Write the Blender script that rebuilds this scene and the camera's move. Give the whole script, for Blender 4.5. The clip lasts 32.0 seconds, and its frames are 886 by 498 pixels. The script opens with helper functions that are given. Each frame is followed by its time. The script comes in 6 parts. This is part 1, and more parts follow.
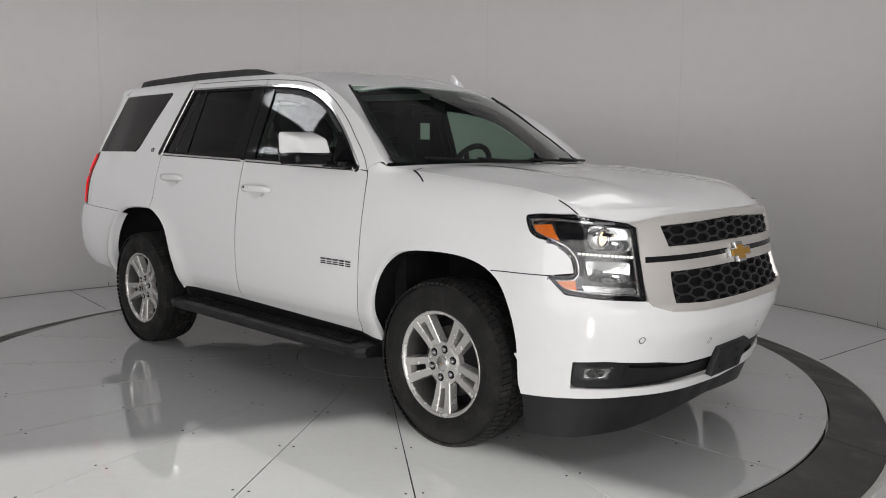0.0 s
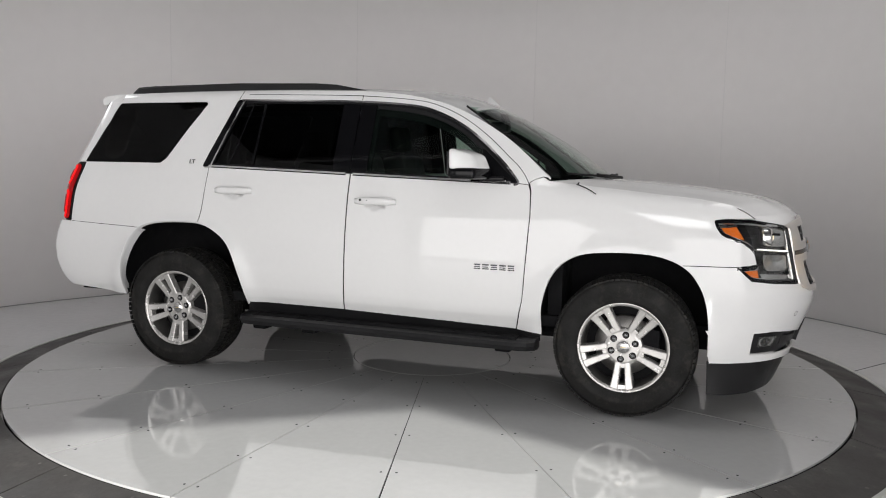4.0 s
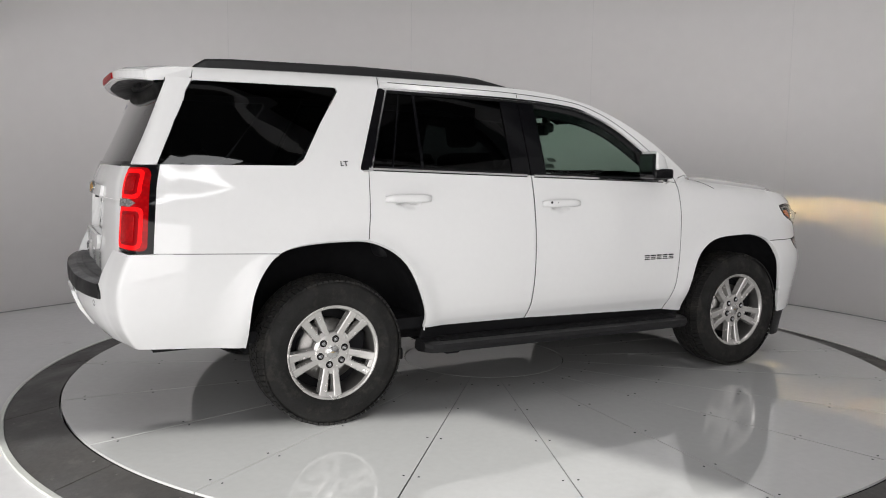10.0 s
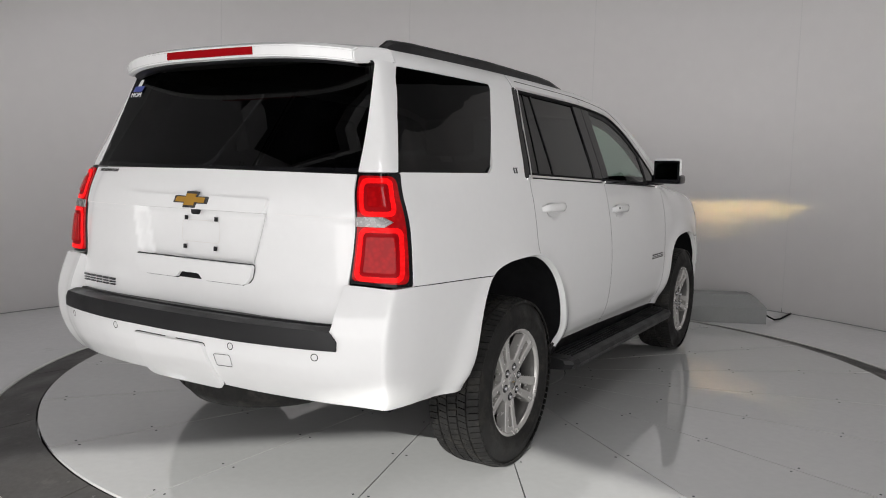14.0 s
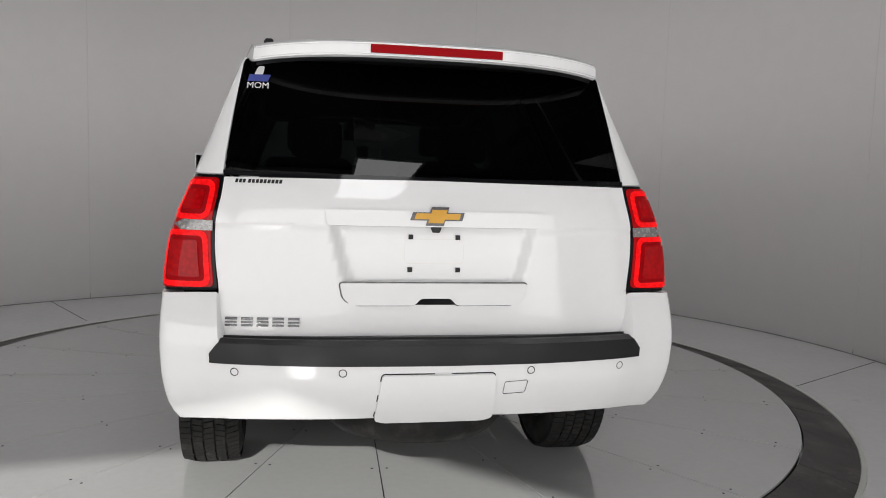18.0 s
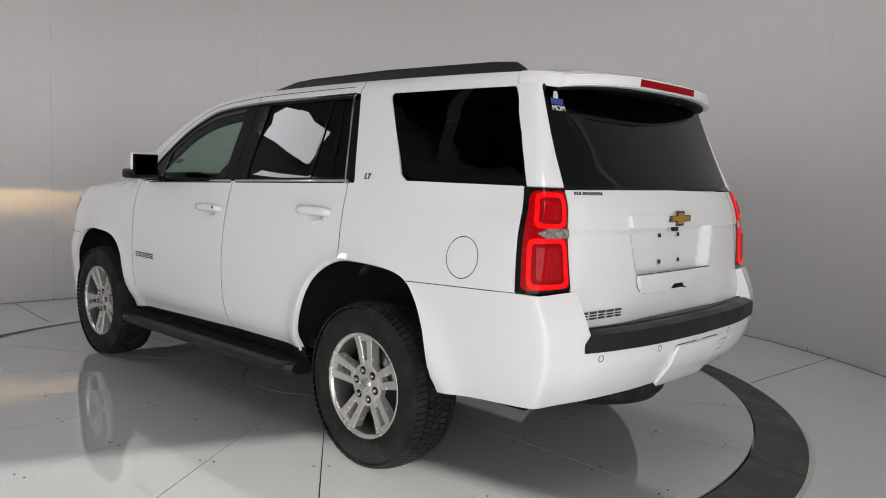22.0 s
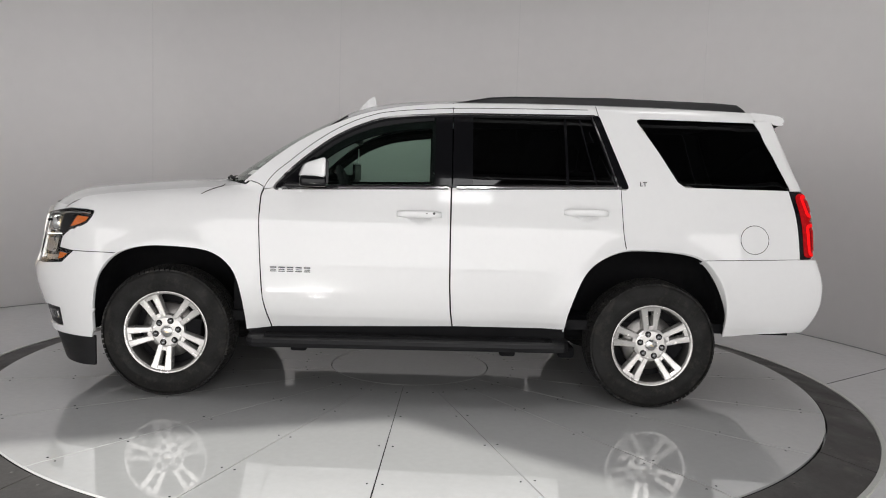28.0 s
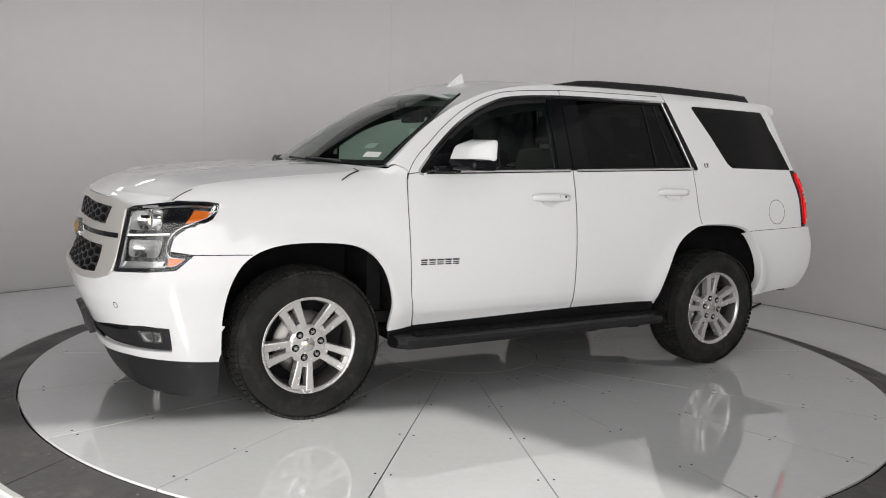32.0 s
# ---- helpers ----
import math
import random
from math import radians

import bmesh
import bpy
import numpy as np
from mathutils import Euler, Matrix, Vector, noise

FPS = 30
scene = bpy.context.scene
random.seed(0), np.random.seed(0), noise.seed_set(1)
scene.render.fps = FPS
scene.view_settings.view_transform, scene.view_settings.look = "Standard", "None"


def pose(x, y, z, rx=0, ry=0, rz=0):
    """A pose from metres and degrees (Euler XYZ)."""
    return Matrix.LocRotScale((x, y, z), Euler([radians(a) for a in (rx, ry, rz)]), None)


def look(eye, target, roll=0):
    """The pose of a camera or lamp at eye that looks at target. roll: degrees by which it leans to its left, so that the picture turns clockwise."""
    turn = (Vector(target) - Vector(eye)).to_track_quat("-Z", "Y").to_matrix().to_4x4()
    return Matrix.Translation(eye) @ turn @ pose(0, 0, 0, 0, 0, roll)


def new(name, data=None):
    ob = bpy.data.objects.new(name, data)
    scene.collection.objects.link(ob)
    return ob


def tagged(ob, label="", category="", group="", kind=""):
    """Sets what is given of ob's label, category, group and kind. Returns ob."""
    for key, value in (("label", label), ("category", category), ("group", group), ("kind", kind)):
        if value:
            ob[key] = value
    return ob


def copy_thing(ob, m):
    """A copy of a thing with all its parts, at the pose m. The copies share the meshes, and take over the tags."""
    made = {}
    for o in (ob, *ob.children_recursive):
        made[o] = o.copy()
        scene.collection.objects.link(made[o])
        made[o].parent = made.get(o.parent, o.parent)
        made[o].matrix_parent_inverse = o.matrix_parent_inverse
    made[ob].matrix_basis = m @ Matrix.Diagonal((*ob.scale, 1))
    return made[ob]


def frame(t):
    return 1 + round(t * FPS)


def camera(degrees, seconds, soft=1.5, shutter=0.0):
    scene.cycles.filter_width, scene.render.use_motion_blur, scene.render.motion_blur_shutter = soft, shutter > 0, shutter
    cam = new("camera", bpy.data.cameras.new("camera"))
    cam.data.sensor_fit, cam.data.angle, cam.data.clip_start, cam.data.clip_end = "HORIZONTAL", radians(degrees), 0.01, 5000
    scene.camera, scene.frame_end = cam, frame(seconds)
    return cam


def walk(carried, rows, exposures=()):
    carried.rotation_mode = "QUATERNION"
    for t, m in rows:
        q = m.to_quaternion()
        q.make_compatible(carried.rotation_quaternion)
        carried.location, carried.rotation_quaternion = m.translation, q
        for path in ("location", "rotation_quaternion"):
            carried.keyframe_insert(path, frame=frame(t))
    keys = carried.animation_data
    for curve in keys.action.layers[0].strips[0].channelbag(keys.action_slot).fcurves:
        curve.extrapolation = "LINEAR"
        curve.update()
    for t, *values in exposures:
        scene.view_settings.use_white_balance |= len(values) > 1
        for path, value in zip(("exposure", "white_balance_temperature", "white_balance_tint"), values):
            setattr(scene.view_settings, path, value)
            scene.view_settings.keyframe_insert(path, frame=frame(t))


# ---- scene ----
# ------------------------------------------------------------ camera
LENS = 58.56
# seconds, eye x y z, yaw to the left, pitch up, roll, turn of the turntable
PATH = [
    (0, 0.077, -5.289, 1.358, -3.67, -6.83, 0.46, -46.9),
    (2, 0.223, -5.351, 1.378, -0.72, -6.26, 0.69, -35.73),
    (3.5, 0.018, -5.596, 1.364, -0.63, -5.82, 1.02, -23.81),
    (6, 0.069, -5.721, 1.337, 1.44, -5.84, 0.71, -2.49),
    (6.5, 0.08, -5.719, 1.352, 1.85, -6.0, 0.69, 1.89),
    (7, 0.088, -5.712, 1.38, 2.26, -6.32, 0.7, 5.87),
    (7.5, 0.091, -5.701, 1.395, 2.59, -6.48, 0.71, 10.24),
    (8, 0.082, -5.686, 1.384, 2.8, -6.29, 0.71, 14.29),
    (8.5, 0.064, -5.668, 1.364, 2.87, -6.0, 0.71, 18.43),
    (9, 0.055, -5.645, 1.353, 3.0, -5.86, 0.69, 22.86),
    (9.5, 0.06, -5.619, 1.362, 3.39, -5.97, 0.67, 27.25),
    (10, 0.071, -5.589, 1.382, 3.81, -6.21, 0.66, 31.69),
    (10.5, 0.081, -5.558, 1.401, 3.95, -6.39, 0.68, 35.23),
    (11, 0.086, -5.527, 1.41, 4.11, -6.46, 0.75, 38.84),
    (11.5, 0.086, -5.496, 1.408, 4.38, -6.46, 0.84, 42.94),
    (12, 0.086, -5.467, 1.402, 4.68, -6.36, 0.93, 46.95),
    (12.5, 0.085, -5.439, 1.396, 4.71, -6.2, 0.99, 50.79),
    (13, 0.083, -5.414, 1.392, 4.5, -6.09, 1.01, 54.61),
    (13.5, 0.063, -5.391, 1.39, 3.89, -6.11, 1.09, 58.54),
    (14, 0.028, -5.372, 1.389, 3.41, -6.03, 1.25, 62.43),
    (14.5, 0.009, -5.355, 1.389, 2.93, -6.03, 1.41, 66.35),
    (16.5, 0.08, -5.324, 1.4, -0.73, -6.02, 1.54, 83.99),
    (18, 0.071, -5.333, 1.394, -4.83, -5.65, 1.82, 96.44),
    (19, 0.089, -5.333, 1.395, -7.38, -5.49, 1.89, 104.8),
    (20, 0.096, -5.345, 1.4, -8.75, -5.61, 1.95, 112.97),
    (20.5, 0.102, -5.357, 1.403, -8.68, -5.67, 1.92, 117.01),
    (21, 0.109, -5.372, 1.404, -8.24, -5.72, 1.87, 121.13),
    (21.5, 0.113, -5.389, 1.405, -7.56, -5.67, 1.87, 125.3),
    (22, 0.113, -5.41, 1.404, -6.92, -5.55, 1.96, 129.32),
    (22.5, 0.113, -5.441, 1.401, -6.31, -5.52, 2.12, 133.01),
    (23, 0.112, -5.488, 1.398, -5.3, -5.42, 2.34, 137.31),
    (23.5, 0.096, -5.554, 1.395, -4.35, -5.4, 2.57, 142.03),
    (24, 0.063, -5.625, 1.394, -3.76, -5.47, 2.77, 146.14),
    (24.5, 0.03, -5.682, 1.392, -3.4, -5.52, 2.88, 150.07),
    (25, 0.015, -5.705, 1.392, -3.11, -5.52, 2.88, 154.12),
    (25.5, 0.019, -5.705, 1.396, -2.87, -5.5, 2.76, 158.16),
    (27.5, 0.05, -5.691, 1.431, -1.83, -5.74, 2.05, 175.58),
    (28, 0.045, -5.682, 1.395, -1.71, -5.42, 1.9, 179.73),
    (29, 0.056, -5.665, 1.413, -1.04, -5.96, 1.67, 188.11),
    (29.5, 0.065, -5.653, 1.426, -0.5, -6.29, 1.62, 192.14),
    (30, 0.074, -5.634, 1.432, 0.1, -6.61, 1.62, 196.15),
    (30.5, 0.08, -5.607, 1.426, 0.63, -6.78, 1.67, 200.06),
    (31, 0.083, -5.573, 1.411, 0.97, -6.87, 1.77, 203.94),
    (31.5, 0.084, -5.535, 1.39, 1.32, -6.79, 1.89, 207.85),
    (32, 0.084, -5.494, 1.365, 2.16, -6.61, 2.03, 212.17),
]
cam = camera(LENS, 32.0, 1.0)


def eye_pose(x, y, z, yaw, pitch, roll):
    a, b = radians(yaw), radians(pitch)
    ahead = Vector((-math.sin(a) * math.cos(b), math.cos(a) * math.cos(b), math.sin(b)))
    return look((x, y, z), Vector((x, y, z)) + ahead, roll)


# the camera's automatic exposure, in stops
EXPOSURE = [(0, 0.76), (3, 0.86), (6, 0.92), (8, 0.98), (12, 0.96), (13.2, 0.88), (14.5, 0.78), (17, 0.56), (19, 0.66), (21, 0.77), (23, 0.80), (25, 0.86), (28, 0.94), (31, 1.00), (32, 1.01)]
walk(cam, [(r[0], eye_pose(*r[1:7])) for r in PATH], EXPOSURE)

# ------------------------------------------------------------ light
FLOOR_Z = -0.06          # studio floor; the turntable's top is z = 0
world = bpy.data.worlds.new("hall_light")
scene.world = world
world.use_nodes = True
wbg = world.node_tree.nodes["Background"]
wbg.inputs["Color"].default_value = (0.95, 0.96, 1.0, 1)
wbg.inputs["Strength"].default_value = 0.10


def area_lamp(name, eye, target, sx, sy, watts, colour=(1, 1, 1), spread=180):
    d = bpy.data.lights.new(name, "AREA")
    d.shape, d.size, d.size_y, d.energy, d.color = "RECTANGLE", sx, sy, watts, colour
    d.spread = radians(spread)
    ob = new(name, d)
    ob.matrix_world = look(eye, target)
    return ob


# daylight through the hall's wide door, two overhead fills, panels over the entrance and on the wall's end,
# and low sun under an added board
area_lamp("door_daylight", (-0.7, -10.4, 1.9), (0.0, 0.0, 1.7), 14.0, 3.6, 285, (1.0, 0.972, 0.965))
# two unseen fill lamps, added overhead to brighten the walls and the car's sides
area_lamp("overhead_fill", (0.0, 0.2, 6.5), (0.0, 0.2, 0.0), 9.0, 8.0, 16, (1.0, 0.97, 0.97), 110)
area_lamp("right_wall_fill", (3.0, -1.2, 6.4), (4.2, 0.4, 0.6), 1.6, 1.6, 21, (1.0, 0.98, 0.96))
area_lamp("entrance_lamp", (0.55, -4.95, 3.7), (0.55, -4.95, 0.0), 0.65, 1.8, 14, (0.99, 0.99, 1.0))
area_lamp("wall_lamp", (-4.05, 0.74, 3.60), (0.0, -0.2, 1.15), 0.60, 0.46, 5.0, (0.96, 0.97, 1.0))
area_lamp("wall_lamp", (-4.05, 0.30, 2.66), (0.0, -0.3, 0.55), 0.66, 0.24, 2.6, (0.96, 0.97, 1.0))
SUN_UP, SUN_ACROSS = math.tan(radians(24.0)), 0.15      # the sun's rise, and its way across for each metre ahead
sun = bpy.data.lights.new("sun", "SUN")
sun.energy, sun.angle, sun.color = 2.7, radians(0.5), (1.0, 0.985, 0.95)
new("sun", sun).matrix_world = look((-1.5, -10.0, 10.0 * SUN_UP), (0.0, 0.0, 0.0))


# ------------------------------------------------------------ materials
def mat(name, colour, rough=0.5, metal=0.0, noise_scale=0.0, vary=0.0, bump=0.0, bump_scale=200.0, coat=0.0, spec=0.5, stain=None):
    """A surface with two scales of variation in tone and gloss, and a fine relief; stain: colour, scale and threshold of scattered marks."""
    m = bpy.data.materials.new(name)
    m.use_nodes = True
    nt = m.node_tree
    p = nt.nodes["Principled BSDF"]
    p.inputs["Base Color"].default_value = (*colour, 1)
    p.inputs["Roughness"].default_value = rough
    p.inputs["Metallic"].default_value = metal
    p.inputs["Coat Weight"].default_value = coat
    p.inputs["Coat Roughness"].default_value = 0.03
    p.inputs["Specular IOR Level"].default_value = spec
    tc = nt.nodes.new("ShaderNodeTexCoord")
    if vary:
        a = nt.nodes.new("ShaderNodeTexNoise")
        a.inputs["Scale"].default_value, a.inputs["Detail"].default_value = noise_scale, 6
        b = nt.nodes.new("ShaderNodeTexNoise")
        b.inputs["Scale"].default_value, b.inputs["Detail"].default_value = noise_scale * 14, 3
        mix = nt.nodes.new("ShaderNodeMath")
        mix.operation = "ADD"
        nt.links.new(tc.outputs["Object"], a.inputs["Vector"])
        nt.links.new(tc.outputs["Object"], b.inputs["Vector"])
        nt.links.new(a.outputs["Fac"], mix.inputs[0])
        nt.links.new(b.outputs["Fac"], mix.inputs[1])
        r = nt.nodes.new("ShaderNodeMapRange")
        r.inputs["From Min"].default_value, r.inputs["From Max"].default_value = 0.6, 1.4
        r.inputs["To Min"].default_value, r.inputs["To Max"].default_value = 1 - vary, 1 + vary
        nt.links.new(mix.outputs[0], r.inputs["Value"])
        h = nt.nodes.new("ShaderNodeHueSaturation")
        h.inputs["Color"].default_value = (*colour, 1)
        nt.links.new(r.outputs["Result"], h.inputs["Value"])
        nt.links.new(h.outputs["Color"], p.inputs["Base Color"])
        q = nt.nodes.new("ShaderNodeMapRange")
        q.inputs["From Min"].default_value, q.inputs["From Max"].default_value = 0.3, 0.7
        q.inputs["To Min"].default_value, q.inputs["To Max"].default_value = rough * (1 - vary), min(1, rough * (1 + 1.5 * vary))
        nt.links.new(a.outputs["Fac"], q.inputs["Value"])
        nt.links.new(q.outputs["Result"], p.inputs["Roughness"])
    if stain:
        mark = nt.nodes.new("ShaderNodeTexNoise")
        mark.inputs["Scale"].default_value, mark.inputs["Detail"].default_value, mark.inputs["Roughness"].default_value = stain[1], 8, 0.68
        nt.links.new(tc.outputs["Object"], mark.inputs["Vector"])
        edge = nt.nodes.new("ShaderNodeMapRange")
        edge.inputs["From Min"].default_value, edge.inputs["From Max"].default_value = stain[2], stain[2] + 0.10
        edge.inputs["To Max"].default_value = 0.7
        nt.links.new(mark.outputs["Fac"], edge.inputs["Value"])
        blend = nt.nodes.new("ShaderNodeMix")
        blend.data_type = "RGBA"
        blend.inputs[7].default_value = (*stain[0], 1)
        nt.links.new(edge.outputs["Result"], blend.inputs[0])
        if p.inputs["Base Color"].links:
            nt.links.new(p.inputs["Base Color"].links[0].from_socket, blend.inputs[6])
        else:
            blend.inputs[6].default_value = (*colour, 1)
        nt.links.new(blend.outputs[2], p.inputs["Base Color"])
    if bump:
        n = nt.nodes.new("ShaderNodeTexNoise")
        n.inputs["Scale"].default_value, n.inputs["Detail"].default_value = bump_scale, 4
        nt.links.new(tc.outputs["Object"], n.inputs["Vector"])
        bp = nt.nodes.new("ShaderNodeBump")
        bp.inputs["Strength"].default_value, bp.inputs["Distance"].default_value = bump, 0.002
        nt.links.new(n.outputs["Fac"], bp.inputs["Height"])
        nt.links.new(bp.outputs["Normal"], p.inputs["Normal"])
    return m


def glow(name, colour, strength, base=(0.02, 0.02, 0.02), rough=0.3, spec=0.2, prism=0.0, coat=0.0):
    """A surface that gives off light; prism: the scale of cells painted into the glow, as a lens's small prisms would
    break it up.
    """
    m = mat(name, base, rough, spec=spec, coat=coat)
    p = m.node_tree.nodes["Principled BSDF"]
    p.inputs["Emission Color"].default_value = (*colour, 1)
    p.inputs["Emission Strength"].default_value = strength
    if prism:
        nt = m.node_tree
        tc = nt.nodes.new("ShaderNodeTexCoord")
        cell = nt.nodes.new("ShaderNodeTexVoronoi")
        cell.inputs["Scale"].default_value = prism
        cloud = nt.nodes.new("ShaderNodeTexNoise")
        cloud.inputs["Scale"].default_value, cloud.inputs["Detail"].default_value = prism / 5, 3
        both = nt.nodes.new("ShaderNodeMath")
        both.operation = "MULTIPLY"
        span = nt.nodes.new("ShaderNodeMapRange")
        span.inputs["From Min"].default_value, span.inputs["From Max"].default_value = 0.08, 0.34
        span.inputs["To Min"].default_value, span.inputs["To Max"].default_value = strength * 1.2, strength * 0.62
        nt.links.new(tc.outputs["Object"], cell.inputs["Vector"])
        nt.links.new(tc.outputs["Object"], cloud.inputs["Vector"])
        nt.links.new(cell.outputs["Distance"], both.inputs[0])
        nt.links.new(cloud.outputs["Fac"], both.inputs[1])
        nt.links.new(both.outputs[0], span.inputs["Value"])
        nt.links.new(span.outputs["Result"], p.inputs["Emission Strength"])
    return m


WALL = mat("wall_paint", (0.83, 0.81, 0.805), 0.42, 0, 0.5, 0.018, 0.02, 60, spec=0.35)
FLOOR = mat("floor_paint", (0.64, 0.64, 0.645), 0.16, 0, 1.3, 0.05, 0.03, 90, stain=((0.46, 0.45, 0.43), 1.9, 0.64))
DISC = mat("turntable_paint", (0.535, 0.54, 0.535), 0.025, 0, 1.7, 0.04, 0.003, 25, coat=0.4, spec=0.75, stain=((0.24, 0.21, 0.17), 2.6, 0.66))
RUBBER = mat("ramp_rubber", (0.052, 0.049, 0.047), 0.55, 0, 3.0, 0.3, 0.3, 180, stain=((0.11, 0.10, 0.095), 4.5, 0.56))
JOINT = mat("joint_black", (0.008, 0.008, 0.009), 0.8, spec=0.15)
EDGE = mat("edge_white", (0.52, 0.53, 0.50), 0.5, 0, 6, 0.12, 0.2, 60)
STEELHEAD = mat("bolt_steel", (0.12, 0.115, 0.11), 0.4, 0.8, 30, 0.3)
BOX = mat("box_grey_paint", (0.22, 0.225, 0.225), 0.45, 0, 4, 0.06, 0.05, 80)


# ------------------------------------------------------------ mesh helpers
def part(name, bm, material, parent=None, label="", smooth=False, kind=""):
    me = bpy.data.meshes.new(name)
    if smooth:
        for f in bm.faces:
            f.smooth = True
    bm.to_mesh(me)
    bm.free()
    me.materials.append(material)
    ob = new(name, me)
    if parent is not None:
        ob.parent = parent
    return tagged(ob, label, kind=kind)


def empty(name, label, category, group="", kind=""):
    return tagged(new(name), label, category, group, kind)


def add_box(bm, x0, x1, y0, y1, z0, z1, bevel=0.0, segments=2):
    r = bmesh.ops.create_cube(bm, size=1)
    bmesh.ops.transform(bm, matrix=Matrix.Translation(((x0 + x1) / 2, (y0 + y1) / 2, (z0 + z1) / 2)) @ Matrix.Diagonal((x1 - x0, y1 - y0, z1 - z0, 1)), verts=r["verts"])
    if bevel:
        es = list({e for v in r["verts"] for e in v.link_edges})
        bmesh.ops.bevel(bm, geom=es, offset=bevel, segments=segments, affect="EDGES", profile=0.6)
    return bm


def box(*a, **k):
    return add_box(bmesh.new(), *a, **k)


def revolve(bm, profile, n, axis="z", closed=False, a0=0.0, a1=2 * math.pi, m=Matrix()):
    """Rings of (r, h) round an axis; returns nothing. Faces look outward for a profile that runs up."""
    rings = []
    full = abs(a1 - a0 - 2 * math.pi) < 1e-6
    cnt = n if full else n + 1
    for i in range(cnt):
        a = a0 + (a1 - a0) * i / n
        rings.append([bm.verts.new(m @ Vector((r * math.cos(a), r * math.sin(a), h))) for r, h in profile])
    for i in range(n):
        p, q = rings[i], rings[(i + 1) % cnt]
        k = len(profile)
        for j in range(k if closed else k - 1):
            try:
                bm.faces.new((p[j], q[j], q[(j + 1) % k], p[(j + 1) % k]))
            except ValueError:
                pass
    return rings


def sector(bm, r0, r1, a0, a1, z0, z1, n, zin=None):
    """A solid piece of a ring between two radii and angles; zin: its top at the inner edge."""
    zi = z1 if zin is None else zin
    rows = []
    for i in range(n + 1):
        a = a0 + (a1 - a0) * i / n
        c, s = math.cos(a), math.sin(a)
        rows.append([bm.verts.new((r * c, r * s, z)) for r, z in ((r0, z0), (r1, z0), (r1, z1), (r0, zi))])
    for i in range(n):
        p, q = rows[i], rows[i + 1]
        for j in range(4):
            bm.faces.new((p[j], p[(j + 1) % 4], q[(j + 1) % 4], q[j]))
    bm.faces.new(rows[0][::-1])
    bm.faces.new(rows[-1])
    bmesh.ops.recalc_face_normals(bm, faces=bm.faces)
    return bm


# ------------------------------------------------------------ studio
R_DISC, R_RING, R_WALL, WALL_TOP = 2.745, 3.03, 4.27, 4.0


def wall_plan(deg):
    """The wall's foot, by the angle round the turntable: a circle that opens out towards the entrance."""
    a = radians(deg)
    r = R_WALL
    if deg > 128:
        r += 0.5 * min(1, (deg - 128) / 36) ** 1.3
    return Vector((r * math.cos(a), r * math.sin(a), 0))


def wall_sheet(name, d0, d1, r0, r1, z0, z1, material, parent=None):
    """A curved piece of wall between two angles, r0 to r1 out from its face."""
    bm = bmesh.new()
    n = max(2, int((d1 - d0) / 1.0))
    rows = []
    for i in range(n + 1):
        p = wall_plan(d0 + (d1 - d0) * i / n)
        u = p / p.length
        rows.append([bm.verts.new((v.x, v.y, z)) for v, z in ((p + u * r0, z0), (p + u * r0, z1), (p + u * r1, z1), (p + u * r1, z0))])
    for i in range(n):
        a, b = rows[i], rows[i + 1]
        for j in range(4):
            f = bm.faces.new((a[j], b[j], b[(j + 1) % 4], a[(j + 1) % 4]))
            f.smooth = j == 0
    bm.faces.new(rows[0])
    bm.faces.new(rows[-1][::-1])
    bmesh.ops.recalc_face_normals(bm, faces=bm.faces)
    return part(name, bm, material, parent)


walls = tagged(wall_sheet("wall_round", -24, 188, 0.0, 0.10, FLOOR_Z, WALL_TOP, WALL), "curved white painted studio wall with faint upright joints", "wall", kind="structure")
# filled joints between its panels, a hair proud
SEAM = mat("wall_filler", (0.78, 0.765, 0.76), 0.5, 0, 5, 0.05)
for d in (13.5, 43.8, 74.0, 103.4, 132.7, 164):
    wall_sheet("joint", d - 0.05, d + 0.05, -0.0012, 0.002, FLOOR_Z + 0.03, WALL_TOP - 0.002, SEAM, walls)
    wall_sheet("joint_gap", d - 0.02, d + 0.02, -0.0016, 0.002, FLOOR_Z + 0.001, FLOOR_Z + 0.05, JOINT, walls)
wall_sheet("foot_seal", -24, 188, -0.004, 0.002, FLOOR_Z + 0.0005, FLOOR_Z + 0.006, BOX, walls)

# floor with two joints, one sheet under everything
bm = box(-12, 12, -16, 9, FLOOR_Z - 0.2, FLOOR_Z)
floor = part("floor", bm, FLOOR, None, "glossy grey painted studio floor of large panels", kind="structure")


def floor_joint(x, y, deg, length):
    bm = box(0, length, -0.0025, 0.0025, FLOOR_Z - 0.001, FLOOR_Z + 0.0015)
    bmesh.ops.transform(bm, matrix=pose(x, y, 0, 0, 0, deg), verts=bm.verts)
    return part("joint", bm, JOINT, floor)


floor_joint(-2.53, 1.96, 125.5, 1.25)
floor_joint(3.0, -0.09, 35.0, 1.5)
floor_joint(-2.6, -1.95, 215.0, 3.0)

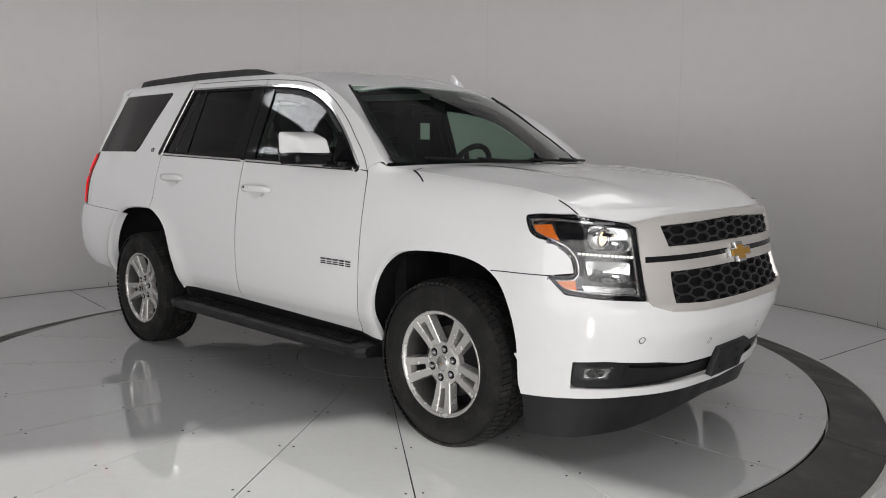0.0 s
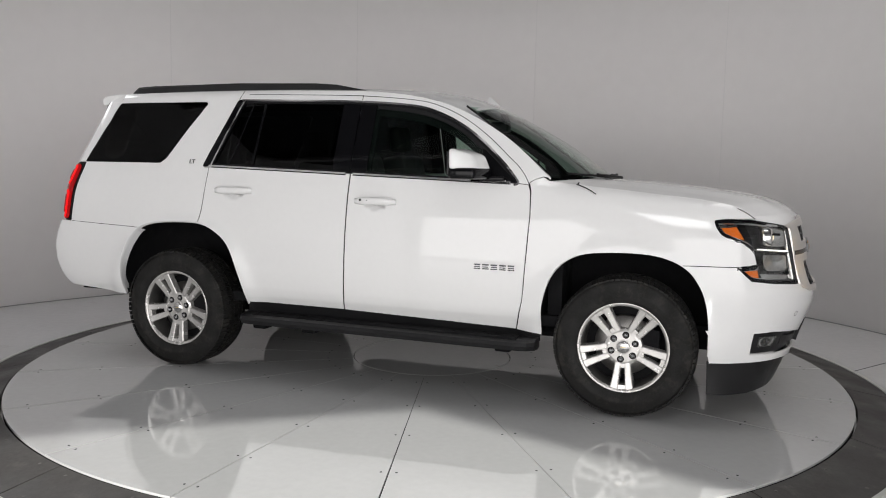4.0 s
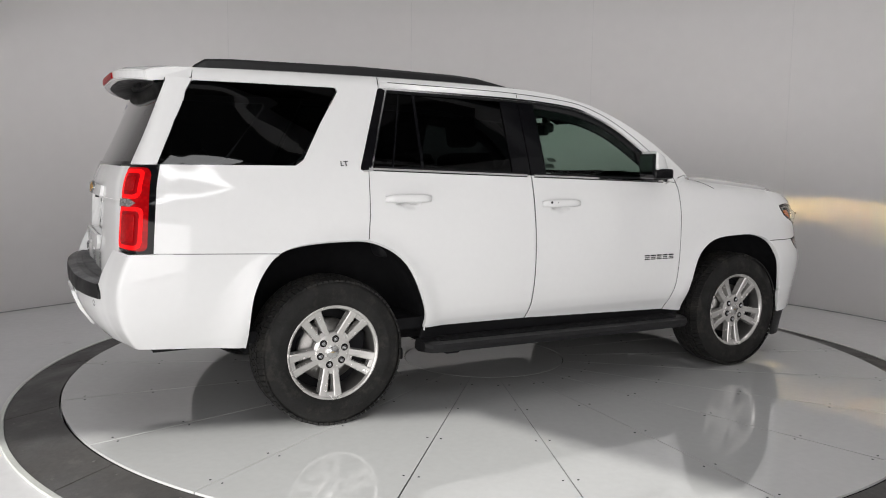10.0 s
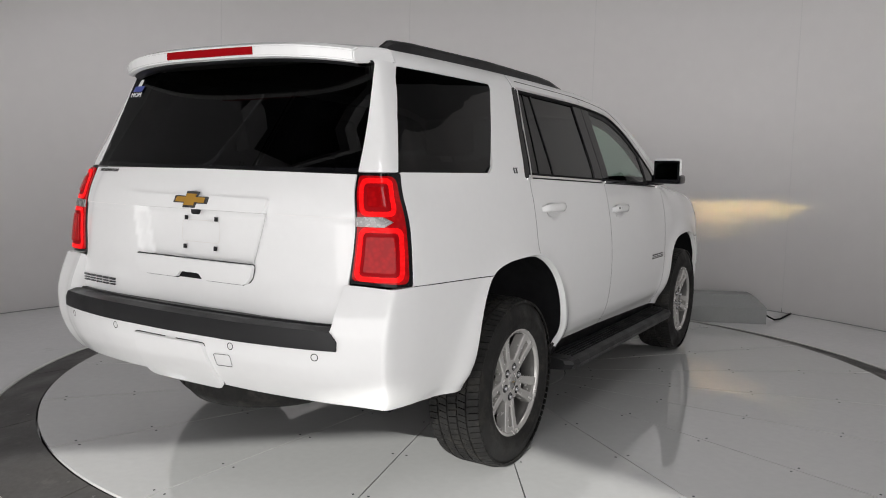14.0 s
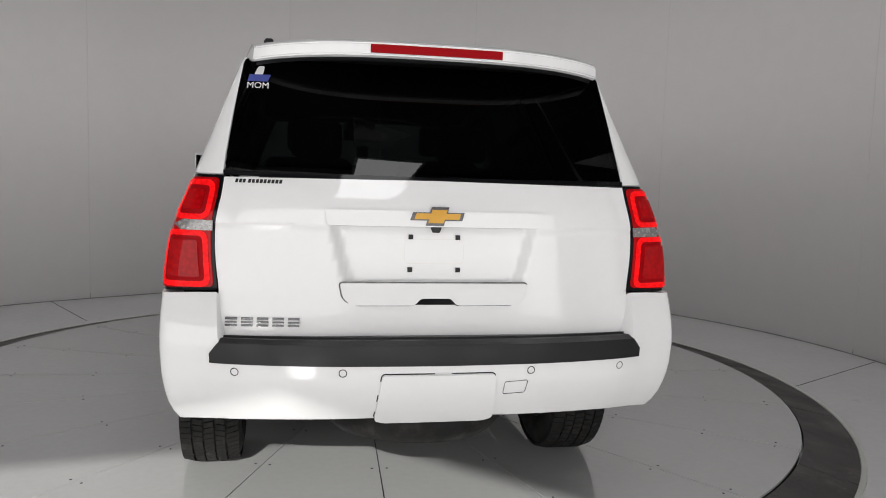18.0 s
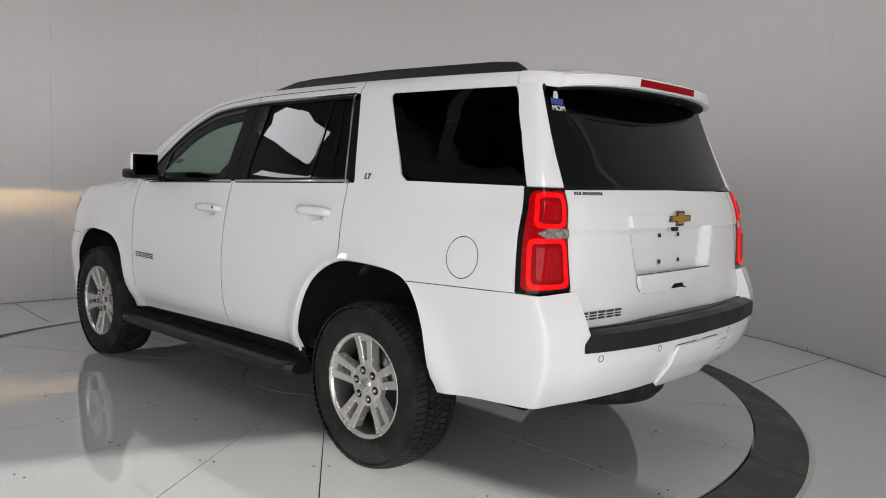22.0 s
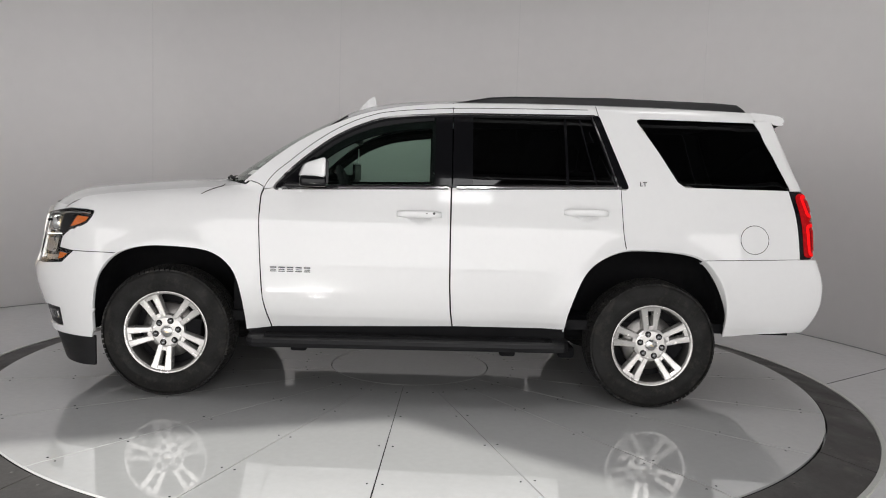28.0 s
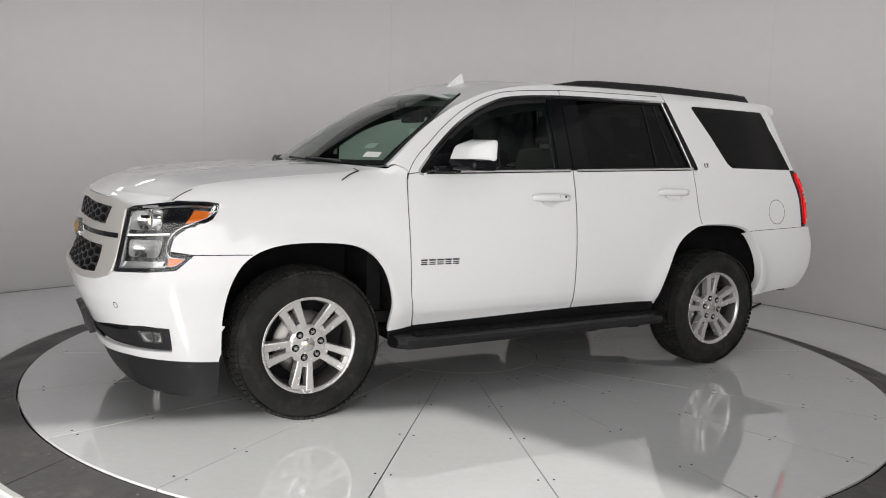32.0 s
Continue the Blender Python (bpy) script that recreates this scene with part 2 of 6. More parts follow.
# the hall round the booth: unseen plain grey walls added to bounce light, a dark roof on beams
HALL = mat("hall_grey", (0.74, 0.74, 0.745), 0.8, 0, 0.6, 0.1)
HALLTOP = mat("hall_roof", (0.03, 0.03, 0.033), 0.8, 0, 0.6, 0.1)
for nm, b in (("wall_east", (8.0, 8.2, -11, 7, FLOOR_Z, 7)), ("wall_west", (-8.2, -8.0, -11, 7, FLOOR_Z, 7)), ("wall_north", (-8.2, 8.2, 7, 7.2, FLOOR_Z, 7)), ("wall_south", (-8.2, 8.2, -11.2, -11, 5.6, 7))):
    part(nm, box(*b), HALL, None, "plain grey hall wall", kind="structure")
part("hall_roof", box(-8.2, 8.2, -11.2, 7.2, 7, 7.2), HALLTOP, None, "dark hall roof", kind="structure")
for k in range(5):
    part("roof_beam", box(-8, 8, -10 + k * 2.4, -9.75 + k * 2.4, 6.55, 7.0), HALL, None, "grey roof beam of the hall", kind="structure")

# an unseen board added in the door: its lower edge bounds the sunlight on the floor
SUN_BOARD = mat("sun_board_grey", (0.30, 0.30, 0.31), 0.6, 0.2, 5, 0.1)
lower_edge = []
for x, y in ((-9.0, -3.82), (-0.04, -1.26), (6.0, -6.2)):
    run = y + 11.02
    lower_edge.append((x - SUN_ACROSS * run, FLOOR_Z + run * math.hypot(1.0, SUN_ACROSS) * SUN_UP))
(xa, za), (xb, zb), (xc, zc) = lower_edge
outline = [(-8.2, 5.6), (-8.2, zb + (za - zb) * (-8.2 - xb) / (xa - xb)), (xb, zb), (8.2, zb + (zc - zb) * (8.2 - xb) / (xc - xb)), (8.2, 5.6)]
bm = bmesh.new()
rims = [[bm.verts.new((x, y, z)) for x, z in outline] for y in (-11.04, -11.0)]
bm.faces.new(rims[0])
bm.faces.new(rims[1][::-1])
for k in range(5):
    bm.faces.new((rims[0][k], rims[0][(k + 1) % 5], rims[1][(k + 1) % 5], rims[1][k]))
bmesh.ops.recalc_face_normals(bm, faces=bm.faces)
part("door_shutter", bm, SUN_BOARD, None, "grey hall door shutter hanging half open", kind="structure")

# unseen fixtures added to the lamps: a hung panel over the entrance, two panels on arms from the wall, a box over the
# right-hand fill under the roof, the door's frame
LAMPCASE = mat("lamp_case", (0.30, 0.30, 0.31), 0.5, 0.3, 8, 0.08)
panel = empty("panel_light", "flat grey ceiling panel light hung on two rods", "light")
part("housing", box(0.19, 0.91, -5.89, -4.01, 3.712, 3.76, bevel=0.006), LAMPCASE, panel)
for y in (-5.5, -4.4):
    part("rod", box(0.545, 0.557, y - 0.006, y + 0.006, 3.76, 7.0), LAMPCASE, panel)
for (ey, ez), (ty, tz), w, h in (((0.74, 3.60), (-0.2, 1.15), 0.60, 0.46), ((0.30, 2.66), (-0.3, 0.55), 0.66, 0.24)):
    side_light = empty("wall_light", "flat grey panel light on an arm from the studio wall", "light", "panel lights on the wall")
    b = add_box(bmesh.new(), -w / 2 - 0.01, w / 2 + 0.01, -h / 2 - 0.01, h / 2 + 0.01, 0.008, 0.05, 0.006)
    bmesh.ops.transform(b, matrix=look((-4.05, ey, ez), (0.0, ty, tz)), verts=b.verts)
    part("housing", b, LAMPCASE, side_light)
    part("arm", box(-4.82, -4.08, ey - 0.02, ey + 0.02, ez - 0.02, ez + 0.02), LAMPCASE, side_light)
roof_box = empty("fill_lamp_box", "square grey lamp box under the hall roof", "light")
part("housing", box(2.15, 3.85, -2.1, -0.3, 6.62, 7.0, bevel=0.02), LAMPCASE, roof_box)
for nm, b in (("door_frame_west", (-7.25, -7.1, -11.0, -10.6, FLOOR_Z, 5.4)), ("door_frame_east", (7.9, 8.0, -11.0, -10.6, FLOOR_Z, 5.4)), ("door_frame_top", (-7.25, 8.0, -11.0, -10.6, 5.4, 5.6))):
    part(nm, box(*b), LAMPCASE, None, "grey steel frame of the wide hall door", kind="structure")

# rubber ramp round the turntable
ramp = empty("ramp_ring", "dark grey rubber ramp ring of flat sections round the turntable", "ramp", kind="structure")
n_sec = 16
for i in range(n_sec):
    a0 = radians(-127 + i * 360 / n_sec + 0.09)
    a1 = radians(-127 + (i + 1) * 360 / n_sec - 0.09)
    piece = part("section", sector(bmesh.new(), R_DISC + 0.012, R_RING, a0, a1, FLOOR_Z - 0.01, FLOOR_Z + 0.006, 10, zin=-0.008), RUBBER, ramp)
    bolts = bmesh.new()
    for r, u in ((R_DISC + 0.05, 0.10), (R_RING - 0.05, 0.10), (R_DISC + 0.05, 0.5), (R_RING - 0.05, 0.5), (R_DISC + 0.05, 0.90), (R_RING - 0.05, 0.90)):
        a = a0 + (a1 - a0) * u
        z = -0.008 + (FLOOR_Z + 0.014) * (r - R_DISC - 0.012) / (R_RING - R_DISC - 0.012)
        revolve(bolts, [(0.0005, z + 0.0015), (0.007, z + 0.0015), (0.009, z - 0.002)], 10, m=Matrix.Translation((r * math.cos(a), r * math.sin(a), 0)))
    part("bolts", bolts, STEELHEAD, piece, "worn flat bolt heads", kind="stuff")
rim = bmesh.new()
revolve(rim, [(R_RING + 0.003, FLOOR_Z - 0.01), (R_RING + 0.003, FLOOR_Z + 0.010), (R_RING + 0.03, FLOOR_Z + 0.010), (R_RING + 0.034, FLOOR_Z - 0.01)], 160)
part("edge_strip", rim, EDGE, ramp, "worn white metal edge strip")

# turntable: a steel drum with 20 wedge plates and a round hub plate
table = empty("turntable", "round glossy pale grey turntable of wedge plates with screws", "turntable")
drum = bmesh.new()
revolve(drum, [(0.0, -0.012), (R_DISC - 0.004, -0.012), (R_DISC - 0.004, -0.055), (0, -0.055)], 120)
bmesh.ops.remove_doubles(drum, verts=drum.verts, dist=1e-5)
part("drum", drum, JOINT, table)
hub = bmesh.new()
revolve(hub, [(0.0, 0.0), (0.562, 0.0), (0.565, -0.003), (0.565, -0.012)], 72)
bmesh.ops.remove_doubles(hub, verts=hub.verts, dist=1e-5)
bmesh.ops.recalc_face_normals(hub, faces=hub.faces)
part("hub_plate", hub, DISC, table)
wedge = sector(bmesh.new(), 0.5695, R_DISC, radians(0.085), radians(17.915), -0.012, 0.0, 16)
wedge_ob = part("plate", wedge, DISC, table)
scr = bmesh.new()
for r in (0.75, 1.25, 1.75, 2.25, 2.62):
    for deg in (0, 18):
        side = 1 if deg == 0 else -1
        a = radians(deg) + side * 0.035 / r
        revolve(scr, [(0.0, 0.0012), (0.005, 0.0012), (0.0062, 0.0002)], 8, m=Matrix.Translation((r * math.cos(a), r * math.sin(a), 0)))
scr_ob = part("screws", scr, JOINT, wedge_ob, "countersunk screw heads", kind="stuff")
for i in range(20):
    a = radians(-92.9 + 18 * i)
    if i == 0:
        wedge_ob.matrix_basis = Matrix.Rotation(a, 4, "Z")
        continue
    w = new("plate", wedge_ob.data)
    w.parent = table
    w.matrix_basis = Matrix.Rotation(a, 4, "Z")
    s = tagged(new("screws", scr_ob.data), "countersunk screw heads", kind="stuff")
    s.parent = w

# grey motor cover beside the turntable, with its cable
cover = empty("motor_cover", "grey painted metal motor cover with sloped ends on the floor", "cover")
bm = bmesh.new()
lo = [(-0.42, -0.13), (0.42, -0.13), (0.42, 0.17), (-0.42, 0.17)]
b = [bm.verts.new((x, y, 0)) for x, y in lo]
m1 = [bm.verts.new((x, y, 0.16)) for x, y in lo]
t = [bm.verts.new((x, y, 0.27)) for x, y in ((-0.30, -0.07), (0.30, -0.07), (0.30, 0.15), (-0.30, 0.15))]
for p, q in ((b, m1), (m1, t)):
    for i in range(4):
        bm.faces.new((p[i], p[(i + 1) % 4], q[(i + 1) % 4], q[i]))
bm.faces.new(t)
bmesh.ops.recalc_face_normals(bm, faces=bm.faces)
bmesh.ops.bevel(bm, geom=bm.edges[:], offset=0.006, segments=2, affect="EDGES")
part("housing", bm, BOX, cover)
cover.matrix_world = pose(2.28, 2.42, FLOOR_Z, 0, 0, -3)


def cable_line(bm, pts, r, n=6):
    """A round cable lying along points."""
    rings = []
    for i, p in enumerate(pts):
        d = (pts[min(i + 1, len(pts) - 1)] - pts[max(i - 1, 0)]).normalized()
        s = d.cross(Vector((0, 0, 1)))
        s = s.normalized() if s.length > 1e-3 else Vector((1, 0, 0))
        u = s.cross(d)
        rings.append([bm.verts.new(p + s * r * math.cos(2 * math.pi * k / n) + u * r * math.sin(2 * math.pi * k / n)) for k in range(n)])
    for i in range(len(rings) - 1):
        for k in range(n):
            bm.faces.new((rings[i][k], rings[i][(k + 1) % n], rings[i + 1][(k + 1) % n], rings[i + 1][k]))
    bm.faces.new(rings[0][::-1])
    bm.faces.new(rings[-1])
    return bm


cord = [Vector((2.70, 2.46, FLOOR_Z + 0.09)), Vector((2.78, 2.45, FLOOR_Z + 0.04)), Vector((2.84, 2.47, FLOOR_Z + 0.012)), Vector((2.92, 2.54, FLOOR_Z + 0.010)), Vector((3.00, 2.66, FLOOR_Z + 0.010)), Vector((3.14, 2.86, FLOOR_Z + 0.010))]
cord_ob = part("power_cable", cable_line(bmesh.new(), cord, 0.009), JOINT, None, "black power cable from the motor cover to the wall", smooth=True)
tagged(cord_ob, "black power cable lying from the motor cover to the wall", "cable")
# ------------------------------------------------------------ the car's surfaces
# x ahead, y to its left, z up, metres; the ground under the wheels is z = 0.
class Curve:
    """A smooth curve through (x, y) pairs, flat past its ends."""

    def __init__(self, pts):
        self.x = [p[0] for p in pts]
        self.y = [p[1] for p in pts]
        n = len(pts)
        d = [(self.y[i + 1] - self.y[i]) / (self.x[i + 1] - self.x[i]) for i in range(n - 1)]
        self.m = [d[0]] + [0.0 if d[i - 1] * d[i] < 0 else 2 * d[i - 1] * d[i] / (d[i - 1] + d[i]) if d[i - 1] + d[i] else 0.0 for i in range(1, n - 1)] + [d[-1]]

    def __call__(self, v):
        x, y, m = self.x, self.y, self.m
        if v <= x[0]:
            return y[0]
        if v >= x[-1]:
            return y[-1]
        i = 0
        while v > x[i + 1]:
            i += 1
        h = x[i + 1] - x[i]
        t = (v - x[i]) / h
        return (2 * t**3 - 3 * t**2 + 1) * y[i] + (t**3 - 2 * t**2 + t) * h * m[i] + (3 * t**2 - 2 * t**3) * y[i + 1] + (t**3 - t**2) * h * m[i + 1]


# half width by height: doors, then the glass that leans in
PROFILE = Curve([(0.30, 0.855), (0.42, 0.885), (0.47, 0.905), (0.52, 0.935), (0.58, 0.955), (0.70, 0.970), (0.80, 0.974), (0.92, 0.970), (1.05, 0.957), (1.15, 0.940),
                 (1.22, 0.925), (1.28, 0.908), (1.33, 0.896), (1.36, 0.888), (1.50, 0.835), (1.65, 0.776), (1.78, 0.724), (1.82, 0.703), (1.85, 0.672), (1.875, 0.60)])
NOSE_TOP = Curve([(-0.60, 0.974), (-0.30, 0.970), (-0.20, 0.960), (-0.13, 0.940), (-0.08, 0.918), (-0.045, 0.893), (-0.02, 0.868), (0.0, 0.835), (0.012, 0.79)])
HOOD_EDGE = Curve([(0.90, 1.315), (1.10, 1.285), (1.35, 1.262), (1.60, 1.238), (1.90, 1.208), (2.09, 1.178), (2.18, 1.116), (2.4, 1.10)])
TAPER = Curve([(-2.5, 0.950), (-2.15, 0.968), (-1.85, 0.992), (-1.4, 1.0), (-1.0, 1.0), (0.9, 1.0), (1.4, 0.995), (1.85, 0.978)])
X_NOSE, X_TAIL = 1.85, -2.15
NOSE_LEN = Curve([(0.15, 0.46), (0.30, 0.52), (0.45, 0.56), (0.55, 0.60), (0.65, 0.635), (0.72, 0.64), (0.78, 0.615), (0.85, 0.59), (0.92, 0.575), (1.00, 0.565), (1.08, 0.545), (1.15, 0.51), (1.22, 0.44)])
TAIL_LEN = Curve([(0.70, 0.36), (0.80, 0.375), (0.95, 0.38), (1.10, 0.375), (1.25, 0.36), (1.36, 0.32), (1.50, 0.25), (1.65, 0.18), (1.78, 0.12), (1.86, 0.09)])
BUMP_LEN = Curve([(0.36, 0.28), (0.44, 0.34), (0.52, 0.42), (0.60, 0.475), (0.68, 0.505), (0.76, 0.51), (0.84, 0.49), (0.90, 0.46), (0.97, 0.42)])


def smooth01(v):
    v = min(1.0, max(0.0, v))
    return v * v * (3 - 2 * v)


def half_width(x, z):
    y = PROFILE(z)
    w = smooth01((x - 0.86 - 0.12 * smooth01((z - 1.27) / 0.05)) / 0.26)
    low = smooth01((x - 1.5) / 0.25)
    w = low + (w - low) * smooth01((z - 0.5) / 0.2)
    if w > 0:
        y = y * (1 - w) + (NOSE_TOP(z - HOOD_EDGE(x)) - 0.03 * smooth01((0.52 - z) / 0.35)) * w
    t = TAPER(x)
    if x < 0:
        t += (1.0 - t) * 0.85 * smooth01((1.36 - z) / 0.22)
    y *= t
    # flares round the wheel openings
    for cx, r, h in ((1.46, 0.50, 0.019), (-1.44, 0.52, 0.030)):
        d = math.hypot(x - cx, (z - 0.42) * (1.0 if z > 0.42 else 0.3))
        y += h * math.exp(-((d - r) / 0.08) ** 2) * smooth01((1.25 - z) / 0.3)
    return y


def quarter(n, b, a, k=240):
    """The plan of a rounded corner from the side to the middle: points and lengths along it."""
    pts = []
    for i in range(k + 1):
        t = i / k
        y = b * math.cos(t * math.pi / 2) ** (2 / n)
        pts.append((a * math.sin(t * math.pi / 2), y))
    s = [0.0]
    for i in range(k):
        s.append(s[-1] + math.hypot(pts[i + 1][0] - pts[i][0], pts[i + 1][1] - pts[i][1]))
    return [(p[0] / a, p[1] / b) for p in pts], s


def corner(pts, b, a, k=12):
    """The plan of a boxy corner, smoothed through (ahead, across) shares of its length and width."""
    out = []
    for i in range(len(pts) - 1):
        p = [pts[max(0, min(len(pts) - 1, i + j))] for j in (-1, 0, 1, 2)]
        for j in range(k):
            t = j / k
            out.append(tuple(0.5 * (2 * p[1][c] + (p[2][c] - p[0][c]) * t + (2 * p[0][c] - 5 * p[1][c] + 4 * p[2][c] - p[3][c]) * t * t + (3 * p[1][c] - p[0][c] - 3 * p[2][c] + p[3][c]) * t**3) for c in (0, 1)))
    out.append(pts[-1])
    s = [0.0]
    for i in range(len(out) - 1):
        s.append(s[-1] + math.hypot((out[i + 1][0] - out[i][0]) * a, (out[i + 1][1] - out[i][1]) * b))
    return out, s


PLAN = {
    "nose": quarter(3.2, 0.945, 0.60),
    "tail": corner([(0, 1), (0.35, 0.998), (0.58, 0.990), (0.68, 0.980), (0.737, 0.965), (0.785, 0.930), (0.82, 0.88), (0.860, 0.80), (0.910, 0.72), (0.970, 0.50), (0.993, 0.25), (1, 0)], 0.95, 0.37),
    "bump": corner([(0, 1), (0.35, 0.998), (0.58, 0.990), (0.675, 0.982), (0.705, 0.972), (0.722, 0.955), (0.752, 0.905), (0.785, 0.85), (0.82, 0.80), (0.88, 0.70), (0.945, 0.52), (0.982, 0.34), (1, 0)], 0.96, 0.49),
}


def along(kind, s):
    pts, ss = PLAN[kind]
    if s >= ss[-1]:
        return pts[-1]
    lo, hi = 0, len(ss) - 1
    while hi - lo > 1:
        mid = (lo + hi) // 2
        lo, hi = (mid, hi) if ss[mid] <= s else (lo, mid)
    t = (s - ss[lo]) / (ss[hi] - ss[lo])
    return pts[lo][0] + t * (pts[hi][0] - pts[lo][0]), pts[lo][1] + t * (pts[hi][1] - pts[lo][1])


A_NOSE = X_NOSE + PLAN["nose"][1][-1]      # wrap coordinate of the middle of the nose
A_TAIL = X_TAIL - PLAN["tail"][1][-1]
A_BUMP = X_TAIL - PLAN["bump"][1][-1]


def skin(a, z, tail="tail"):
    """The left half of the body: a runs along the side and round the corners to the middle."""
    if a > X_NOSE:
        cx, cy = along("nose", a - X_NOSE)
        return X_NOSE + NOSE_LEN(z) * cx, half_width(X_NOSE, z) * cy, z
    if a < X_TAIL:
        cx, cy = along(tail, X_TAIL - a)
        return X_TAIL - (TAIL_LEN if tail == "tail" else BUMP_LEN)(z) * cx, half_width(X_TAIL, z) * cy, z
    return a, half_width(a, z), z


def both_skin(a, z, tail="tail"):
    """As skin, past the middle of the nose or tail onto the other half."""
    end = A_NOSE if a > 0 else (A_TAIL if tail == "tail" else A_BUMP)
    if (a > 0 and a > end) or (a < 0 and a < end):
        x, y, z = skin(2 * end - a, z, tail)
        return x, -y, z
    return skin(a, z, tail)
from mathutils.geometry import delaunay_2d_cdt

ROOF_EDGE = Curve([(-2.3, 1.835), (-2.1, 1.842), (-1.07, 1.851), (-0.257, 1.836), (0.03, 1.813), (0.28, 1.766), (0.527, 1.672), (0.741, 1.550), (0.85, 1.468), (0.955, 1.378), (1.0, 1.338), (1.03, 1.312)])
BELT = Curve([(-1.30, 1.349), (-0.22, 1.315), (0.85, 1.281)])
HOOD_MID = Curve([(0.0, 1.318), (0.12, 1.312), (0.62, 1.262), (0.84, 1.222), (0.94, 1.175), (1.0, 1.122)])
ROOF_MID = Curve([(0.0, 1.868), (0.29, 1.892), (0.583, 1.893), (0.826, 1.872), (0.922, 1.838), (0.972, 1.795), (1.0, 1.756)])


def hood_map(t, v):
    a = 1.02 + t * 1.16
    ex, ey, ez = skin(a, HOOD_EDGE(a))
    cx, cz = 1.27 + t * 1.115, HOOD_MID(t)
    k = abs(v)
    x, z = cx + (ex - cx) * k**3.0, cz + (ez - cz) * k**3.2
    # two soft ridges along the hood
    z += 0.014 * math.exp(-((k - 0.72) / 0.10) ** 2) * smooth01(t * 3) * smooth01((1 - t) * 5)
    z -= 0.026 * math.exp(-((k - 0.84) / 0.14) ** 2) * smooth01((t - 0.86) / 0.14)
    return x, ey * v, z


def roof_map(t, v):
    a = -2.2 + t * 2.48
    ex, ey, ez = skin(a, ROOF_EDGE(a))
    cx, cz = -2.30 + t * 2.83, ROOF_MID(t)
    k = abs(v)
    w = smooth01((t - 0.80) / 0.2)
    x = cx + (ex - cx) * k ** (2.6 + 9.0 * w)
    return x, ey * v, cz + (ROOF_EDGE(x) - cz) * k ** (3.6 - 1.2 * w)


# the windshield's upright edge, from its foot to the roof
SHIELD_X = Curve([(0.0, 1.004), (0.25, 0.868), (0.46, 0.743), (0.75, 0.582), (1.0, 0.438)])
SHIELD_Y = Curve([(0.0, 0.822), (0.46, 0.741), (1.0, 0.631)])
SHIELD_Z = Curve([(0.0, 1.313), (0.25, 1.425), (0.46, 1.516), (0.75, 1.640), (1.0, 1.736)])


def shield_map(t, v):
    ex, ey, ez = SHIELD_X(t), SHIELD_Y(t), SHIELD_Z(t)
    cx, cz = 1.285 + t * (0.53 - 1.285), 1.300 + t * 0.456 + 0.03 * math.sin(math.pi * t)
    k = abs(v)
    return cx + (ex - cx) * k**2.4, ey * v, cz + (ez - cz) * k**2.6


def pillar_map(t, v):
    """The windshield pillar: v runs from the roof's side edge in to the glass, t from its foot to the roof."""
    a = 1.03 + t * (0.28 - 1.03)
    o = Vector(skin(a, ROOF_EDGE(a)))
    i = Vector((SHIELD_X(t), SHIELD_Y(t), SHIELD_Z(t)))
    p = o.lerp(i, v)
    p.z += 0.010 * math.sin(math.pi * v) * (1 - 0.5 * t)
    return p.x, p.y, p.z


def wrap(tail="tail", side=1):
    def f(a, z):
        x, y, z = both_skin(a, z, tail)
        return x, side * y, z
    return f


def rounded(poly, r, n=5):
    """Rounds the corners of a polygon of (a, z) pairs; r: one radius, or one a corner."""
    out = []
    k = len(poly)
    rs = r if isinstance(r, (list, tuple)) else [r] * k
    for i in range(k):
        p, q, s = Vector(poly[i - 1]), Vector(poly[i]), Vector(poly[(i + 1) % k])
        u, w = (p - q), (s - q)
        d = min(rs[i], u.length * 0.45, w.length * 0.45)
        if d < 1e-4:
            out.append(tuple(q))
            continue
        a, b = q + u.normalized() * d, q + w.normalized() * d
        for j in range(n + 1):
            t = j / n
            m = a * (1 - t) ** 2 + q * 2 * t * (1 - t) + b * t * t
            out.append((m.x, m.y))
    return out


def spline(pts, n=6):
    """A smooth line through points."""
    out = []
    k = len(pts)
    for i in range(k - 1):
        p0, p1, p2, p3 = (Vector(pts[max(0, min(k - 1, i + j))]) for j in (-1, 0, 1, 2))
        for j in range(n):
            t = j / n
            out.append(tuple(0.5 * ((2 * p1) + (p2 - p0) * t + (2 * p0 - 5 * p1 + 4 * p2 - p3) * t * t + (3 * p1 - p0 - 3 * p2 + p3) * t**3)))
    out.append(tuple(pts[-1]))
    return out


def shrink(poly, d):
    """Moves a polygon's outline inward by d."""
    if not d:
        return list(poly)
    area = sum(poly[i - 1][0] * poly[i][1] - poly[i][0] * poly[i - 1][1] for i in range(len(poly)))
    sg = 1 if area > 0 else -1
    out = []
    for i in range(len(poly)):
        p, q, s = Vector(poly[i - 1]), Vector(poly[i]), Vector(poly[(i + 1) % len(poly)])
        u, w = (q - p), (s - q)
        if u.length < 1e-7 or w.length < 1e-7:
            out.append(tuple(q))
            continue
        u.normalize()
        w.normalize()
        n1, n2 = Vector((-u.y, u.x)) * sg, Vector((-w.y, w.x)) * sg
        m = n1 + n2
        if m.length < 0.3:
            out.append(tuple(q + n1 * d))
            continue
        m.normalize()
        out.append(tuple(q + m * (d / max(0.4, m.dot(n1)))))
    return out


